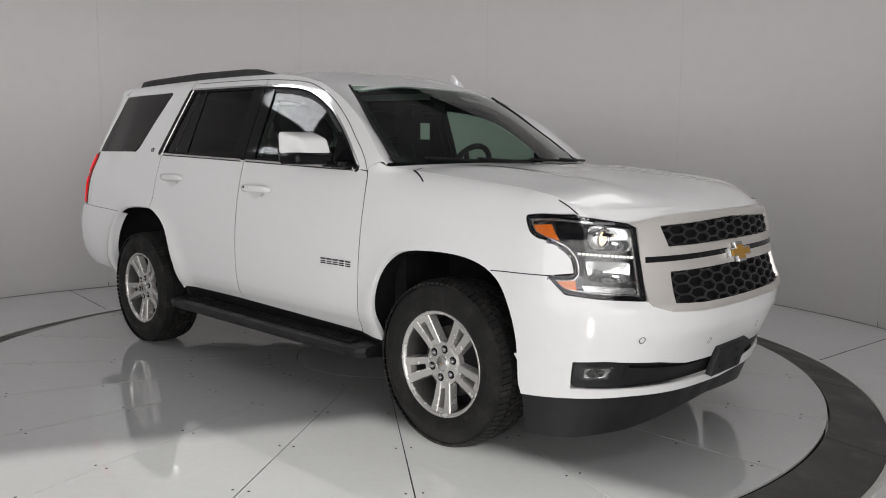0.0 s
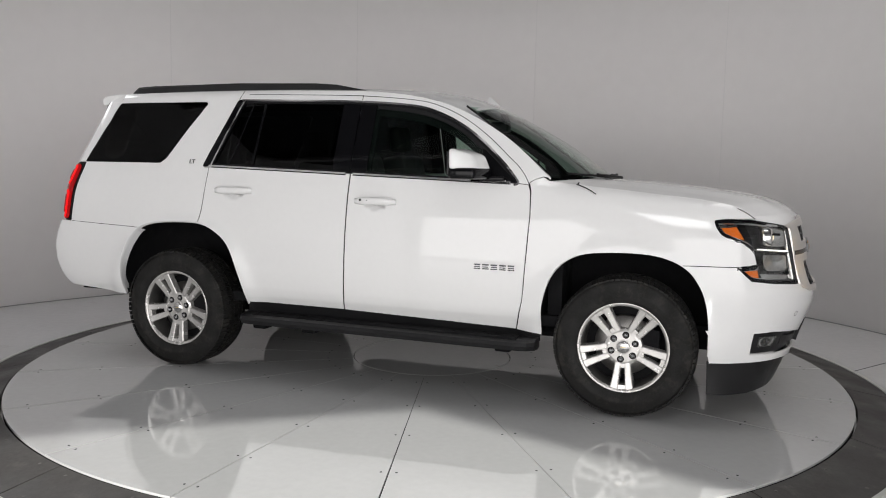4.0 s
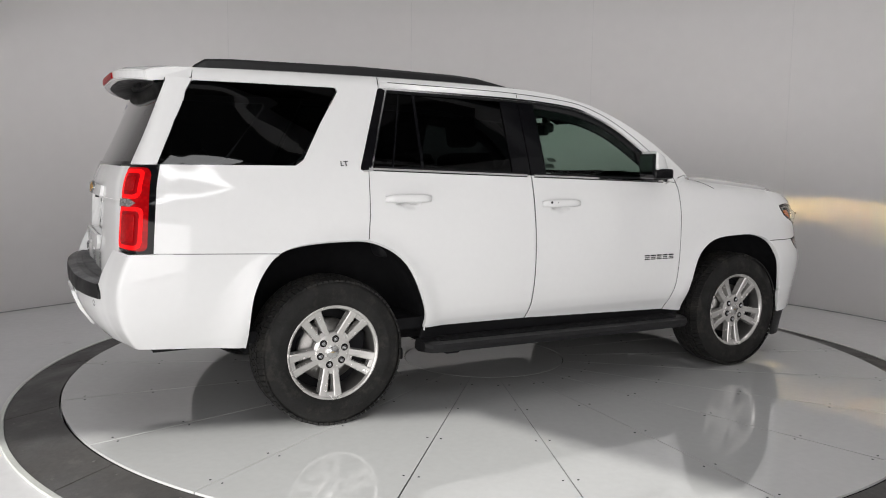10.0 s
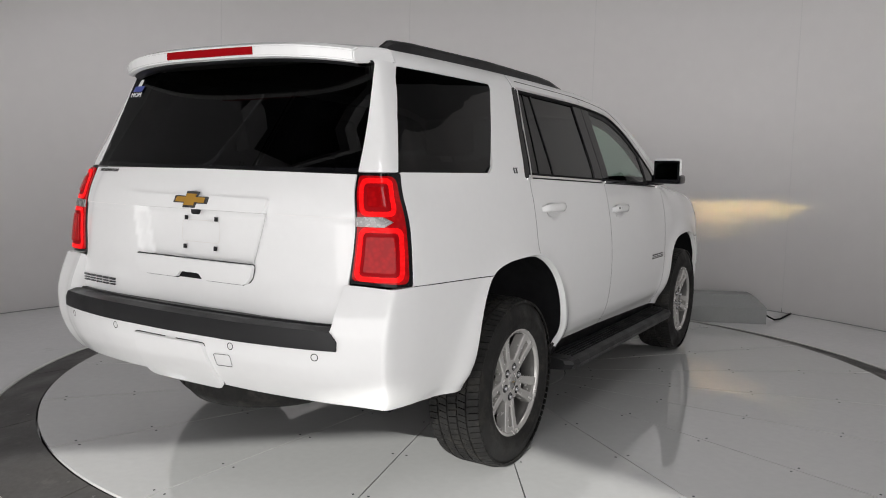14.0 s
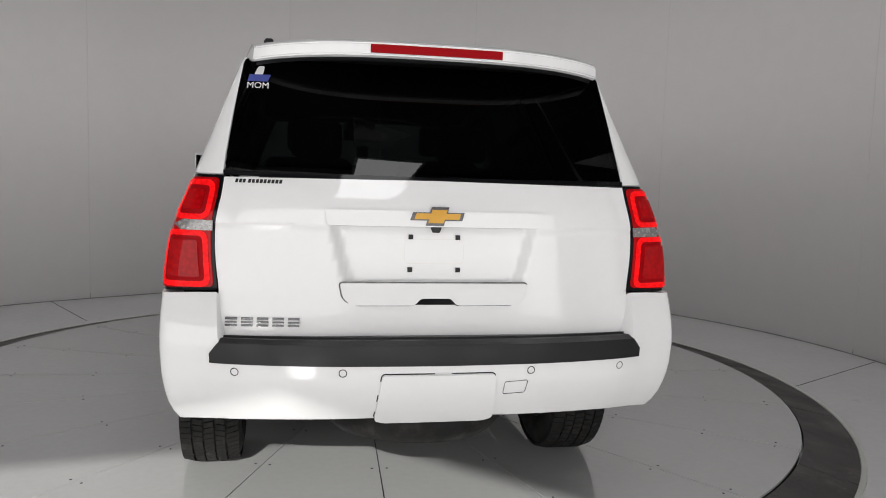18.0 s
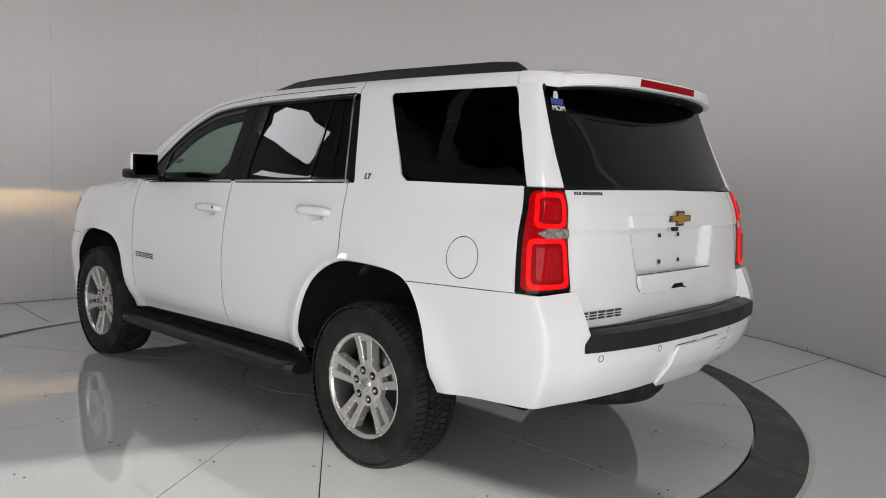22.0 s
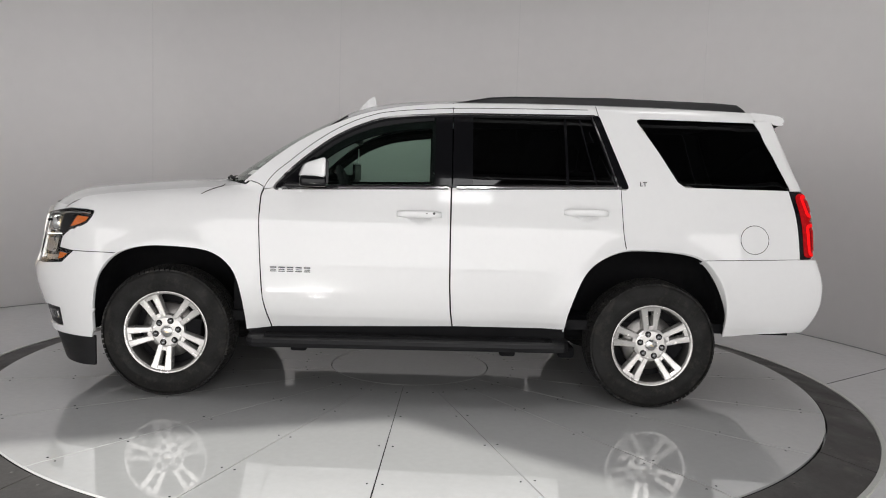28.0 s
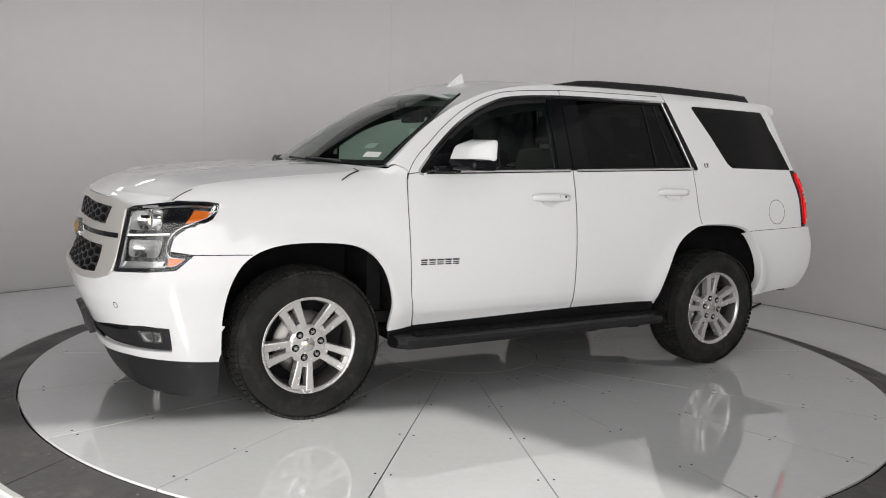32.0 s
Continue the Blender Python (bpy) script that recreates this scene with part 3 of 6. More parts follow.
def surface_at(fn, a, z, e=0.002):
    p = Vector(fn(a, z))
    n = (Vector(fn(a + e, z)) - Vector(fn(a - e, z))).cross(Vector(fn(a, z + e)) - Vector(fn(a, z - e)))
    if n.length < 1e-12:
        n = Vector((0, 0, 1))
    n.normalize()
    if n.dot(p - Vector((max(-1.7, min(1.3, p.x)), 0, 0.75))) < 0:
        n = -n
    return p, n


def patch(name, polys, fn, material, parent, off=0.0, thick=0.014, cell=0.055, gap=0.0, label="", lift=None, kind=""):
    """One sheet of the body: outlines in the surface's own coordinates, laid on it, with folded edges."""
    if polys and isinstance(polys[0][0], (int, float)):
        polys = [polys]
    bm = bmesh.new()
    for poly in polys:
        poly = shrink(poly, gap)
        clean = [Vector(p) for i, p in enumerate(poly) if (Vector(p) - Vector(poly[i - 1])).length > 1e-5]
        vs, _, fs, *_ = delaunay_2d_cdt(clean, [], [list(range(len(clean)))], 1, 1e-6)
        made = [bm.verts.new((v.x, v.y, 0)) for v in vs]
        for f in fs:
            bm.faces.new([made[k] for k in f])
    xs, zs = [v.co.x for v in bm.verts], [v.co.y for v in bm.verts]
    cu, cv = cell if isinstance(cell, tuple) else (cell, cell)
    for lo, hi, c, no in ((min(xs), max(xs), cu, (1, 0, 0)), (min(zs), max(zs), cv, (0, 1, 0))):
        for i in range(math.floor(lo / c) + 1, math.ceil(hi / c)):
            bmesh.ops.bisect_plane(bm, geom=bm.verts[:] + bm.edges[:] + bm.faces[:], dist=1e-6, plane_co=Vector(no) * (i * c), plane_no=no)
    bmesh.ops.remove_doubles(bm, verts=bm.verts, dist=2e-5)
    bmesh.ops.delete(bm, geom=[v for v in bm.verts if not v.link_faces], context="VERTS")
    bm.verts.index_update()
    verts, normals = [], []
    def raised(a, z):
        p, n = surface_at(fn, a, z)
        return p + n * lift(a, z)

    for v in bm.verts:
        p, n = surface_at(fn, v.co.x, v.co.y)
        o = off + (lift(v.co.x, v.co.y) if lift else 0.0)
        verts.append(p + n * o)
        normals.append(surface_at(raised, v.co.x, v.co.y, 0.004)[1] if lift else n)
    faces = []
    for f in bm.faces:
        idx = [v.index for v in f.verts]
        a, b, c = (verts[i] for i in idx[:3])
        if (b - a).cross(c - a).dot(normals[idx[0]]) < 0:
            idx.reverse()
        faces.append(idx)
    if thick:
        rim = [e for e in bm.edges if len(e.link_faces) == 1]
        for e in rim:
            i, j = e.verts[0].index, e.verts[1].index
            mid = sum((verts[v.index] for v in e.link_faces[0].verts), Vector()) / len(e.link_faces[0].verts)
            n = (normals[i] + normals[j]).normalized()
            d = (verts[j] - verts[i]).cross(n)
            if d.length < 1e-9:
                continue
            d.normalize()
            if d.dot(mid - verts[i]) > 0:
                d = -d
            k = len(verts)
            verts += [verts[i].copy(), verts[j].copy(), verts[j] - normals[j] * thick, verts[i] - normals[i] * thick]
            normals += [(d + normals[i] * 0.6).normalized(), (d + normals[j] * 0.6).normalized(), d, d]
            q = [k, k + 1, k + 2, k + 3]
            if (verts[k + 1] - verts[k]).cross(verts[k + 2] - verts[k]).dot(d) < 0:
                q.reverse()
            faces.append(q)
    bm.free()
    me = bpy.data.meshes.new(name)
    me.from_pydata([tuple(v) for v in verts], [], faces)
    me.polygons.foreach_set("use_smooth", [True] * len(me.polygons))
    me.normals_split_custom_set_from_vertices([tuple(n) for n in normals])
    me.materials.append(material)
    ob = new(name, me)
    ob.parent = parent
    return tagged(ob, label, kind=kind)


def tube(bm, pts, r, n=8, flat=1.0):
    """A round or flattened rod along points."""
    rings = []
    for i, p in enumerate(pts):
        d = (pts[min(i + 1, len(pts) - 1)] - pts[max(i - 1, 0)]).normalized()
        s = d.cross(Vector((0, 0, 1)))
        s = s.normalized() if s.length > 1e-4 else Vector((0, 1, 0))
        u = s.cross(d)
        rings.append([bm.verts.new(p + s * r * math.cos(2 * math.pi * k / n) * flat + u * r * math.sin(2 * math.pi * k / n)) for k in range(n)])
    for i in range(len(rings) - 1):
        for k in range(n):
            bm.faces.new((rings[i][k], rings[i][(k + 1) % n], rings[i + 1][(k + 1) % n], rings[i + 1][k]))
    bm.faces.new(rings[0][::-1])
    bm.faces.new(rings[-1])
    return bm


def strip(name, line, fn, w, material, parent, off=0.004, thick=0.008, label=""):
    """A narrow moulding of width w along a line of surface coordinates."""
    left, right = [], []
    for i, p in enumerate(line):
        d = Vector(line[min(i + 1, len(line) - 1)]) - Vector(line[max(i - 1, 0)])
        d.normalize()
        nrm = Vector((-d.y, d.x)) * (w / 2)
        left.append(tuple(Vector(p) + nrm))
        right.append(tuple(Vector(p) - nrm))
    quads = [[left[i], left[i + 1], right[i + 1], right[i]] for i in range(len(line) - 1)]
    return patch(name, quads, fn, material, parent, off=off, thick=thick, cell=0.2, label=label)


# ------------------------------------------------------------ car materials
PAINT = mat("paint_white", (0.80, 0.802, 0.80), 0.45, 0, 2.0, 0.012, coat=1.0, spec=0.0)
BLACK = mat("trim_black", (0.010, 0.010, 0.011), 0.45, 0, 8, 0.15, 0.15, 300, spec=0.35)
GLOSS = mat("gloss_black", (0.005, 0.005, 0.006), 0.06, spec=0.18)
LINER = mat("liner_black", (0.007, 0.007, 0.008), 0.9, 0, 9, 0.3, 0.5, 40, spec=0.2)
CHROME = mat("chrome", (0.78, 0.78, 0.78), 0.08, 1.0)
SATIN = mat("satin_chrome", (0.70, 0.675, 0.64), 0.30, 0.6)
MIRROR = mat("mirror_tinted", (0.10, 0.10, 0.105), 0.03, 1.0)
BADGE = mat("badge_metal", (0.09, 0.09, 0.094), 0.28, 0.8, 40, 0.2)
MESH = mat("grille_black", (0.012, 0.012, 0.013), 0.4, 0, 30, 0.2)
ALLOY = mat("alloy_machined", (0.58, 0.57, 0.55), 0.26, 0.6, 30, 0.05)
ALLOYDARK = mat("alloy_pocket", (0.09, 0.088, 0.085), 0.5, 0.6, 20, 0.25)
NUT = mat("nut_chrome", (0.32, 0.32, 0.33), 0.22, 1.0, 60, 0.1)
STEEL = mat("brake_steel", (0.30, 0.29, 0.28), 0.4, 1.0, 20, 0.25)
TYRE = mat("tyre_rubber", (0.011, 0.0107, 0.0103), 0.75, 0, 7, 0.35, 0.5, 120, spec=0.3, stain=((0.030, 0.028, 0.024), 11.0, 0.52))
CAPGOLD = mat("cap_gold", (0.42, 0.34, 0.20), 0.35, 0.7)
GOLD = mat("badge_gold", (0.50, 0.27, 0.04), 0.36, 0.5, 15, 0.06)
CLOTH = mat("seat_black", (0.016, 0.016, 0.018), 0.6, 0, 20, 0.2, 0.4, 200)
DASH = mat("dash_grey", (0.022, 0.022, 0.024), 0.6, 0, 20, 0.15, 0.4, 300)
HEADLINER = mat("headliner", (0.16, 0.16, 0.155), 0.9, 0, 20, 0.05)
AMBER = mat("amber_lens", (0.75, 0.16, 0.01), 0.15, 0, 30, 0.2, coat=0.8)
REDDEEP = glow("red_lens", (1.0, 0.008, 0.012), 0.15, (0.16, 0.001, 0.002), 0.05, spec=0.04, prism=60, coat=0.25)
REDCORE = mat("red_reflector", (0.30, 0.003, 0.006), 0.35, 0.0, 200, 0.08, spec=0.05)
REDLIT = glow("red_lit", (1.0, 0.006, 0.008), 0.66, (0.26, 0.002, 0.003), 0.25, spec=0.1, prism=80)
REVERSE = mat("reversing_lens", (0.26, 0.255, 0.25), 0.22, 0.4, 60, 0.5, 0.4, 90, coat=0.3)
CLEAR = mat("clear_reflector", (0.55, 0.55, 0.54), 0.16, 0.95, 60, 0.3, 0.5, 70)
BOWLMIRROR = mat("bowl_mirror", (0.62, 0.62, 0.61), 0.10, 1.0, 60, 0.1, 0.1, 40)
LAMPBOWL = mat("lamp_bowl", (0.10, 0.10, 0.10), 0.25, 0.7, 20, 0.2)
LEDWHITE = glow("led_white", (1.0, 0.96, 0.88), 0.8, (0.7, 0.7, 0.7))
BULB = glow("bulb_warm", (1.0, 0.80, 0.50), 0.62, (0.6, 0.6, 0.6))
BEAM = glow("beam_warm", (1.0, 0.62, 0.22), 340000.0)
WHITEPRINT = mat("print_white", (0.75, 0.75, 0.75), 0.5)
BLUEPRINT = mat("print_blue", (0.05, 0.07, 0.30), 0.5)
PAPER = mat("paper_white", (0.78, 0.80, 0.76), 0.6)


def pane(name, tint, gloss=0.04):
    """A thin tinted sheet: clear to look through, with a mirror sheen that grows towards grazing views."""
    m = bpy.data.materials.new(name)
    m.use_nodes = True
    nt = m.node_tree
    nt.nodes.clear()
    out = nt.nodes.new("ShaderNodeOutputMaterial")
    mix = nt.nodes.new("ShaderNodeMixShader")
    lw = nt.nodes.new("ShaderNodeLayerWeight")
    lw.inputs["Blend"].default_value = 0.5
    pw = nt.nodes.new("ShaderNodeMath")
    pw.operation = "POWER"
    pw.inputs[1].default_value = 5.0
    ma = nt.nodes.new("ShaderNodeMath")
    ma.operation = "MULTIPLY_ADD"
    ma.inputs[1].default_value, ma.inputs[2].default_value = 0.96, gloss
    tr = nt.nodes.new("ShaderNodeBsdfTransparent")
    tr.inputs["Color"].default_value = (*tint, 1)
    gl = nt.nodes.new("ShaderNodeBsdfGlossy")
    gl.inputs["Roughness"].default_value = 0.0
    gl.inputs["Color"].default_value = (1, 1, 1, 1)
    nt.links.new(lw.outputs["Facing"], pw.inputs[0])
    nt.links.new(pw.outputs[0], ma.inputs[0])
    nt.links.new(ma.outputs[0], mix.inputs[0])
    nt.links.new(tr.outputs[0], mix.inputs[1])
    nt.links.new(gl.outputs[0], mix.inputs[2])
    nt.links.new(mix.outputs[0], out.inputs[0])
    return m


GLASS = pane("glass_clear", (0.55, 0.66, 0.60), 0.018)
GLASS_FRONT = pane("glass_tinted_front", (0.58, 0.71, 0.64), 0.022)
GLASS_DARK = pane("glass_privacy", (0.018, 0.020, 0.022), 0.020)
LENS = pane("lamp_lens", (0.92, 0.93, 0.93), 0.03)

# ------------------------------------------------------------ the car
car = empty("car", "white four-door suv with tinted rear windows and alloy wheels", "car")
F_ARCH = spline([(1.001, 0.415), (1.012, 0.602), (1.068, 0.782), (1.195, 0.890), (1.398, 0.920), (1.63, 0.912), (1.785, 0.852), (1.872, 0.735), (1.915, 0.555), (1.925, 0.38)])
R_ARCH = spline([(-1.922, 0.452), (-1.898, 0.718), (-1.802, 0.892), (-1.675, 0.962), (-1.445, 0.984), (-1.235, 0.966), (-1.050, 0.843), (-0.950, 0.600), (-0.930, 0.455)])


def cut(line, x0, x1):
    return [p for p in line if x0 <= p[0] <= x1]


F_SEAM, R_SEAM = (1.768, 0.8655), (-1.756, 0.9265)
FENDER = ([(0.925, 1.236), (0.912, 1.284), (0.94, 1.302), (0.99, 1.318), (1.02, HOOD_EDGE(1.02))] + [(x / 100, HOOD_EDGE(x / 100)) for x in range(108, 210, 6)] + [(2.09, HOOD_EDGE(2.09)), (2.172, 1.122), (1.99, 1.118), (1.925, 1.110), (1.932, 1.075), (1.96, 1.036), (2.10, 0.985), (2.145, 0.955), (2.160, 0.880), (2.05, 0.8675), (1.82, 0.8665), F_SEAM]
          + [p for p in reversed(cut(F_ARCH, 0, 1.762))] + [(0.856, 0.432), (0.90, 0.62), (0.918, 0.87), (0.93, 1.10)])
FRONT_DOOR = [(-0.215, BELT(-0.215)), (0.1, BELT(0.1)), (0.5, BELT(0.5)), (0.85, 1.278), (0.905, 1.272), (0.919, 1.236), (0.926, 1.10), (0.914, 0.87), (0.897, 0.62), (0.85, 0.434), (-0.247, 0.466), (-0.232, 0.56), (-0.222, 0.72), (-0.216, 1.0)]
REAR_DOOR = ([(-0.222, BELT(-0.222)), (-0.222, 1.0), (-0.228, 0.72), (-0.238, 0.56), (-0.253, 0.467), (-0.922, 0.471)] + [p for p in reversed(cut(R_ARCH, -1.272, -0.932))] + [(-1.278, 0.98), (-1.262, 1.1), (-1.248, 1.346), (-0.8, BELT(-0.8))])
TOP = 1.778
QUARTER = [
    [(-1.25, 1.36), (-1.25, 1.343), (-1.265, 1.1), (-1.282, 0.985)] + list(reversed(cut(R_ARCH, -1.749, -1.272))) + [R_SEAM, (-1.80, 0.9275), (-2.343, 0.948), (-2.316, 1.36), (-1.644, 1.36), (-1.32, 1.36)],
    [(-1.25, 1.36), (-1.32, 1.36), (-1.644, 1.36), (-1.60, 1.39), (-1.575, 1.430), (-1.487, 1.577), (-1.364, TOP - 0.02), (-1.372, TOP), (-1.115, TOP)],
    [(-1.115, TOP), (-1.372, TOP), (-2.101, TOP), (-2.114, TOP), (-2.10, ROOF_EDGE(-2.10)), (-1.8, ROOF_EDGE(-1.8)), (-1.4, ROOF_EDGE(-1.4)), (-1.105, ROOF_EDGE(-1.105))],
]
QGLASS = rounded([(-2.330, 1.362), (-1.640, 1.362), (-1.487, 1.577), (-1.364, 1.776), (-2.110, 1.776), (-2.168, 1.68), (-2.252, 1.575), (-2.302, 1.46)], [0.01, 0.09, 0.05, 0.03, 0.01, 0.03, 0.03, 0.03])
DLO_TOP = spline([(-1.108, 1.776), (-0.65, 1.769), (-0.242, 1.758), (-0.072, 1.745), (0.136, 1.720), (0.308, 1.677), (0.476, 1.598), (0.672, 1.450), (0.782, 1.338), (0.826, 1.289)], 5)
CHROME_LINE = spline([(-1.10, 1.783), (-0.65, 1.775), (-0.212, 1.764), (0.138, 1.736), (0.31, 1.692), (0.478, 1.612), (0.61, 1.519), (0.738, 1.408), (0.812, 1.330), (0.842, 1.292), (0.840, 1.274), (0.82, 1.270)], 5)
FRAME_GAP = spline([(0.922, 1.240), (0.905, 1.283), (0.88, 1.328), (0.836, 1.380), (0.772, 1.435), (0.645, 1.544), (0.48, 1.656), (0.311, 1.732), (0.139, 1.772), (-0.232, 1.803), (-0.65, 1.815), (-1.06, 1.822)], 4)
RAIL = ([(-1.112, 1.790)] + CHROME_LINE[:-6] + [(0.85, 1.286), (0.85, 1.281), (0.905, 1.275), (0.912, 1.288), (0.94, 1.306), (0.99, 1.322), (1.03, ROOF_EDGE(1.03))] + [(x, ROOF_EDGE(x)) for x in (1.0, 0.955, 0.9, 0.85, 0.8, 0.741, 0.63, 0.527, 0.4, 0.28, 0.15, 0.03, -0.12, -0.257, -0.5, -0.8, -1.102)])
FWIN = [(-0.13, 1.316)] + [(x, BELT(x) + 0.004) for x in (0.2, 0.5, 0.80)] + [p for p in reversed(DLO_TOP) if p[0] > -0.13 and p[1] > 1.30] + [(-0.13, 1.757)]
RWIN = [(-1.292, 1.353), (-0.9, BELT(-0.9) + 0.004), (-0.33, BELT(-0.33) + 0.004), (-0.33, 1.762), (-0.7, 1.769), (-1.106, 1.774)]
LAMP = rounded([(1.918, 1.108), (2.0, 1.116), (2.16, 1.112), (2.385, 1.083), (2.425, 1.071), (2.452, 0.772), (2.25, 0.783), (2.12, 0.797), (2.045, 0.862), (2.162, 0.872), (2.158, 0.925), (2.12, 0.970), (1.958, 1.034)],
               [0.02, 0.02, 0.02, 0.01, 0.005, 0.015, 0.02, 0.03, 0.01, 0.03, 0.03, 0.04, 0.03])
TLAMP = rounded([(-2.318, 1.357), (-2.527, 1.356), (-2.602, 0.957), (-2.345, 0.948)], [0.01, 0.01, 0.01, 0.01])


def handle_cup(a, z, x0, z0):
    """Depth of the finger dent behind a door handle."""
    d = math.hypot((a - x0) / 0.085, (z - z0 + 0.010) / 0.040)
    return -0.026 * smooth01((1.0 - d) / 0.55)


def letter_plates(k, side):
    """The bright rungs of one badge letter, as plain bars; k: its place in the row."""
    x0 = 0.612 + k * 0.0505
    return [[(x0 + u0 * 0.038, 0.783 + v0 * 0.030), (x0 + u1 * 0.038, 0.783 + v0 * 0.030), (x0 + u1 * 0.038, 0.783 + v1 * 0.030), (x0 + u0 * 0.038, 0.783 + v1 * 0.030)]
            for u0, u1, v0, v1 in ((0, 1, 0.74, 1.0), (0.05, 0.95, 0.36, 0.52), (0, 1, 0.0, 0.18))]


for side in (1, -1):
    W = wrap("tail", side)
    fender = patch("front_fender", FENDER, W, PAINT, car, gap=0.0012, cell=0.045)
    strip("arch_lip", F_ARCH, W, 0.006, PAINT, fender, off=0.0004, thick=0.03)
    door = patch("front_door", FRONT_DOOR, W, PAINT, car, gap=0.0016, cell=(0.022, 0.02), lift=lambda a, z: handle_cup(a, z, -0.029, 1.148))
    patch("window", FWIN, W, GLASS_FRONT, door, off=-0.010, thick=0.004, label="lightly tinted door glass")
    strip("window_frame", [(p[0], p[1] - 0.010) for p in DLO_TOP if p[0] > -0.13 and p[1] > 1.30], W, 0.030, BLACK, door, off=-0.005, thick=0.02, label="black door-glass frame")
    inner_line = [(p[0] - 0.010, p[1] - 0.042) for p in DLO_TOP if -0.10 < p[0] < 0.72]
    strip("inner_frame", [(-0.115, 1.33), (-0.115, 1.66)] + spline([(-0.112, 1.69), (-0.10, 1.705), (-0.07, 1.708)], 3) + inner_line, W, 0.040, LINER, door, off=-0.020, thick=0.02, label="black inner frame of the door window")
    patch("sail_panel", [(0.640, 1.286), (0.835, 1.285), (0.772, 1.342), (0.632, 1.468), (0.610, 1.475)], W, GLOSS, door, off=0.0, thick=0.01, label="black mirror sail panel")
    strip("belt_moulding", [(x / 20, BELT(x / 20) - 0.001) for x in range(-4, 17)], W, 0.010, CHROME, door, off=0.006)
    strip("belt_seal", [(x / 20, BELT(x / 20) + 0.009) for x in range(-4, 17)], W, 0.012, LINER, door, off=0.004)
    strip("belt_shadow_gap", [(x / 20, BELT(x / 20) - 0.009) for x in range(-4, 17)], W, 0.005, LINER, door, off=0.002)
    rdoor = patch("rear_door", REAR_DOOR, W, PAINT, car, gap=0.0016, cell=(0.022, 0.02), lift=lambda a, z: handle_cup(a, z, -1.035, 1.187))
    patch("window", RWIN, W, GLASS_DARK, rdoor, off=-0.010, thick=0.004, label="dark privacy glass")
    strip("belt_moulding", [(x / 20, BELT(x / 20) - 0.001) for x in range(-25, -4)], W, 0.010, CHROME, rdoor, off=0.006)
    strip("belt_seal", [(x / 20, BELT(x / 20) + 0.009) for x in range(-25, -4)], W, 0.012, LINER, rdoor, off=0.004)
    strip("belt_shadow_gap", [(x / 20, BELT(x / 20) - 0.009) for x in range(-25, -4)], W, 0.005, LINER, rdoor, off=0.002)
    strip("divider_bar", [(-0.926, 1.345), (-0.921, 1.55), (-0.915, 1.772)], W, 0.016, GLOSS, rdoor, off=-0.004)
    strip("divider_bar", [(-1.107, 1.349), (-1.06, 1.53), (-1.004, 1.768)], W, 0.009, GLOSS, rdoor, off=-0.006)
    patch("pillar_cover", [(-0.345, 1.322), (-0.226, 1.318), (-0.226, 1.760), (-0.345, 1.764)], W, GLOSS, rdoor, off=-0.002)
    patch("pillar_cover", [(-0.218, 1.318), (-0.115, 1.316), (-0.115, 1.754), (-0.218, 1.760)], W, GLOSS, door, off=-0.002)
    quarter_panel = patch("quarter_panel", QUARTER, W, PAINT, car, gap=0.0, cell=0.05)
    strip("arch_lip", R_ARCH, W, 0.006, PAINT, quarter_panel, off=0.0004, thick=0.03)
    patch("quarter_window", QGLASS, W, GLASS_DARK, quarter_panel, off=-0.002, thick=0.004, label="dark fixed privacy glass")
    rail = patch("roof_side", RAIL, W, PAINT, car, gap=0.001)
    # bright surround of the side windows
    strip("window_surround", CHROME_LINE, W, 0.011, CHROME, rail, off=0.005, thick=0.012)
    strip("window_seal", [(p[0] - 0.006, p[1] - 0.010) for p in CHROME_LINE[:-8]], W, 0.012, LINER, rail, off=0.002, thick=0.012)
    strip("frame_gap", FRAME_GAP, W, 0.004, LINER, rail, off=0.0008, thick=0)
    patch("windshield_pillar", [(0.0, 0.0), (1.0, 0.0), (1.0, 1.0), (0.0, 1.0)], lambda t, v: (lambda p: (p[0], side * p[1], p[2]))(pillar_map(t, v)), PAINT, car, cell=(0.05, 0.25), thick=0.01)
    patch("pillar_moulding", rounded([(-1.302, 1.334), (-1.226, 1.342), (-1.072, 1.780), (-1.128, 1.788)], [0.03, 0.005, 0.005, 0.02]), W, GLOSS, rdoor, off=0.003, label="gloss black pillar moulding")
    strip("bright_edge", [(-1.233, 1.346), (-1.16, 1.565), (-1.082, 1.776)], W, 0.009, CHROME, rdoor, off=0.007)
    strip("bright_edge", [(-1.226, 1.338), (-1.28, 1.334)], W, 0.008, CHROME, rdoor, off=0.007)
    for line in ([(-0.220, 1.776), (-0.219, 1.838)], [(-1.124, 1.786), (-1.113, 1.848)]):
        strip("door_gap", line, W, 0.0045, LINER, rail, off=0.0008, thick=0)
    # a black sheet behind the panels; its black gives the gaps between them their shade
    patch("gap_backing", [[(-2.42, 0.95), (-1.83, 0.93)] + list(cut(R_ARCH, -1.78, -0.9)) + [(-0.96, 0.44), (0.99, 0.40)] + list(cut(F_ARCH, 1.0, 1.80)) + [(1.83, 0.88), (2.12, 0.90), (2.10, 0.96), (1.92, 1.02), (1.90, 1.10), (1.6, 1.20), (1.1, 1.26), (0.9, 1.265), (-0.2, 1.295), (-1.28, 1.33), (-2.42, 1.34)]],
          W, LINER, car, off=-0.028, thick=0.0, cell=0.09)
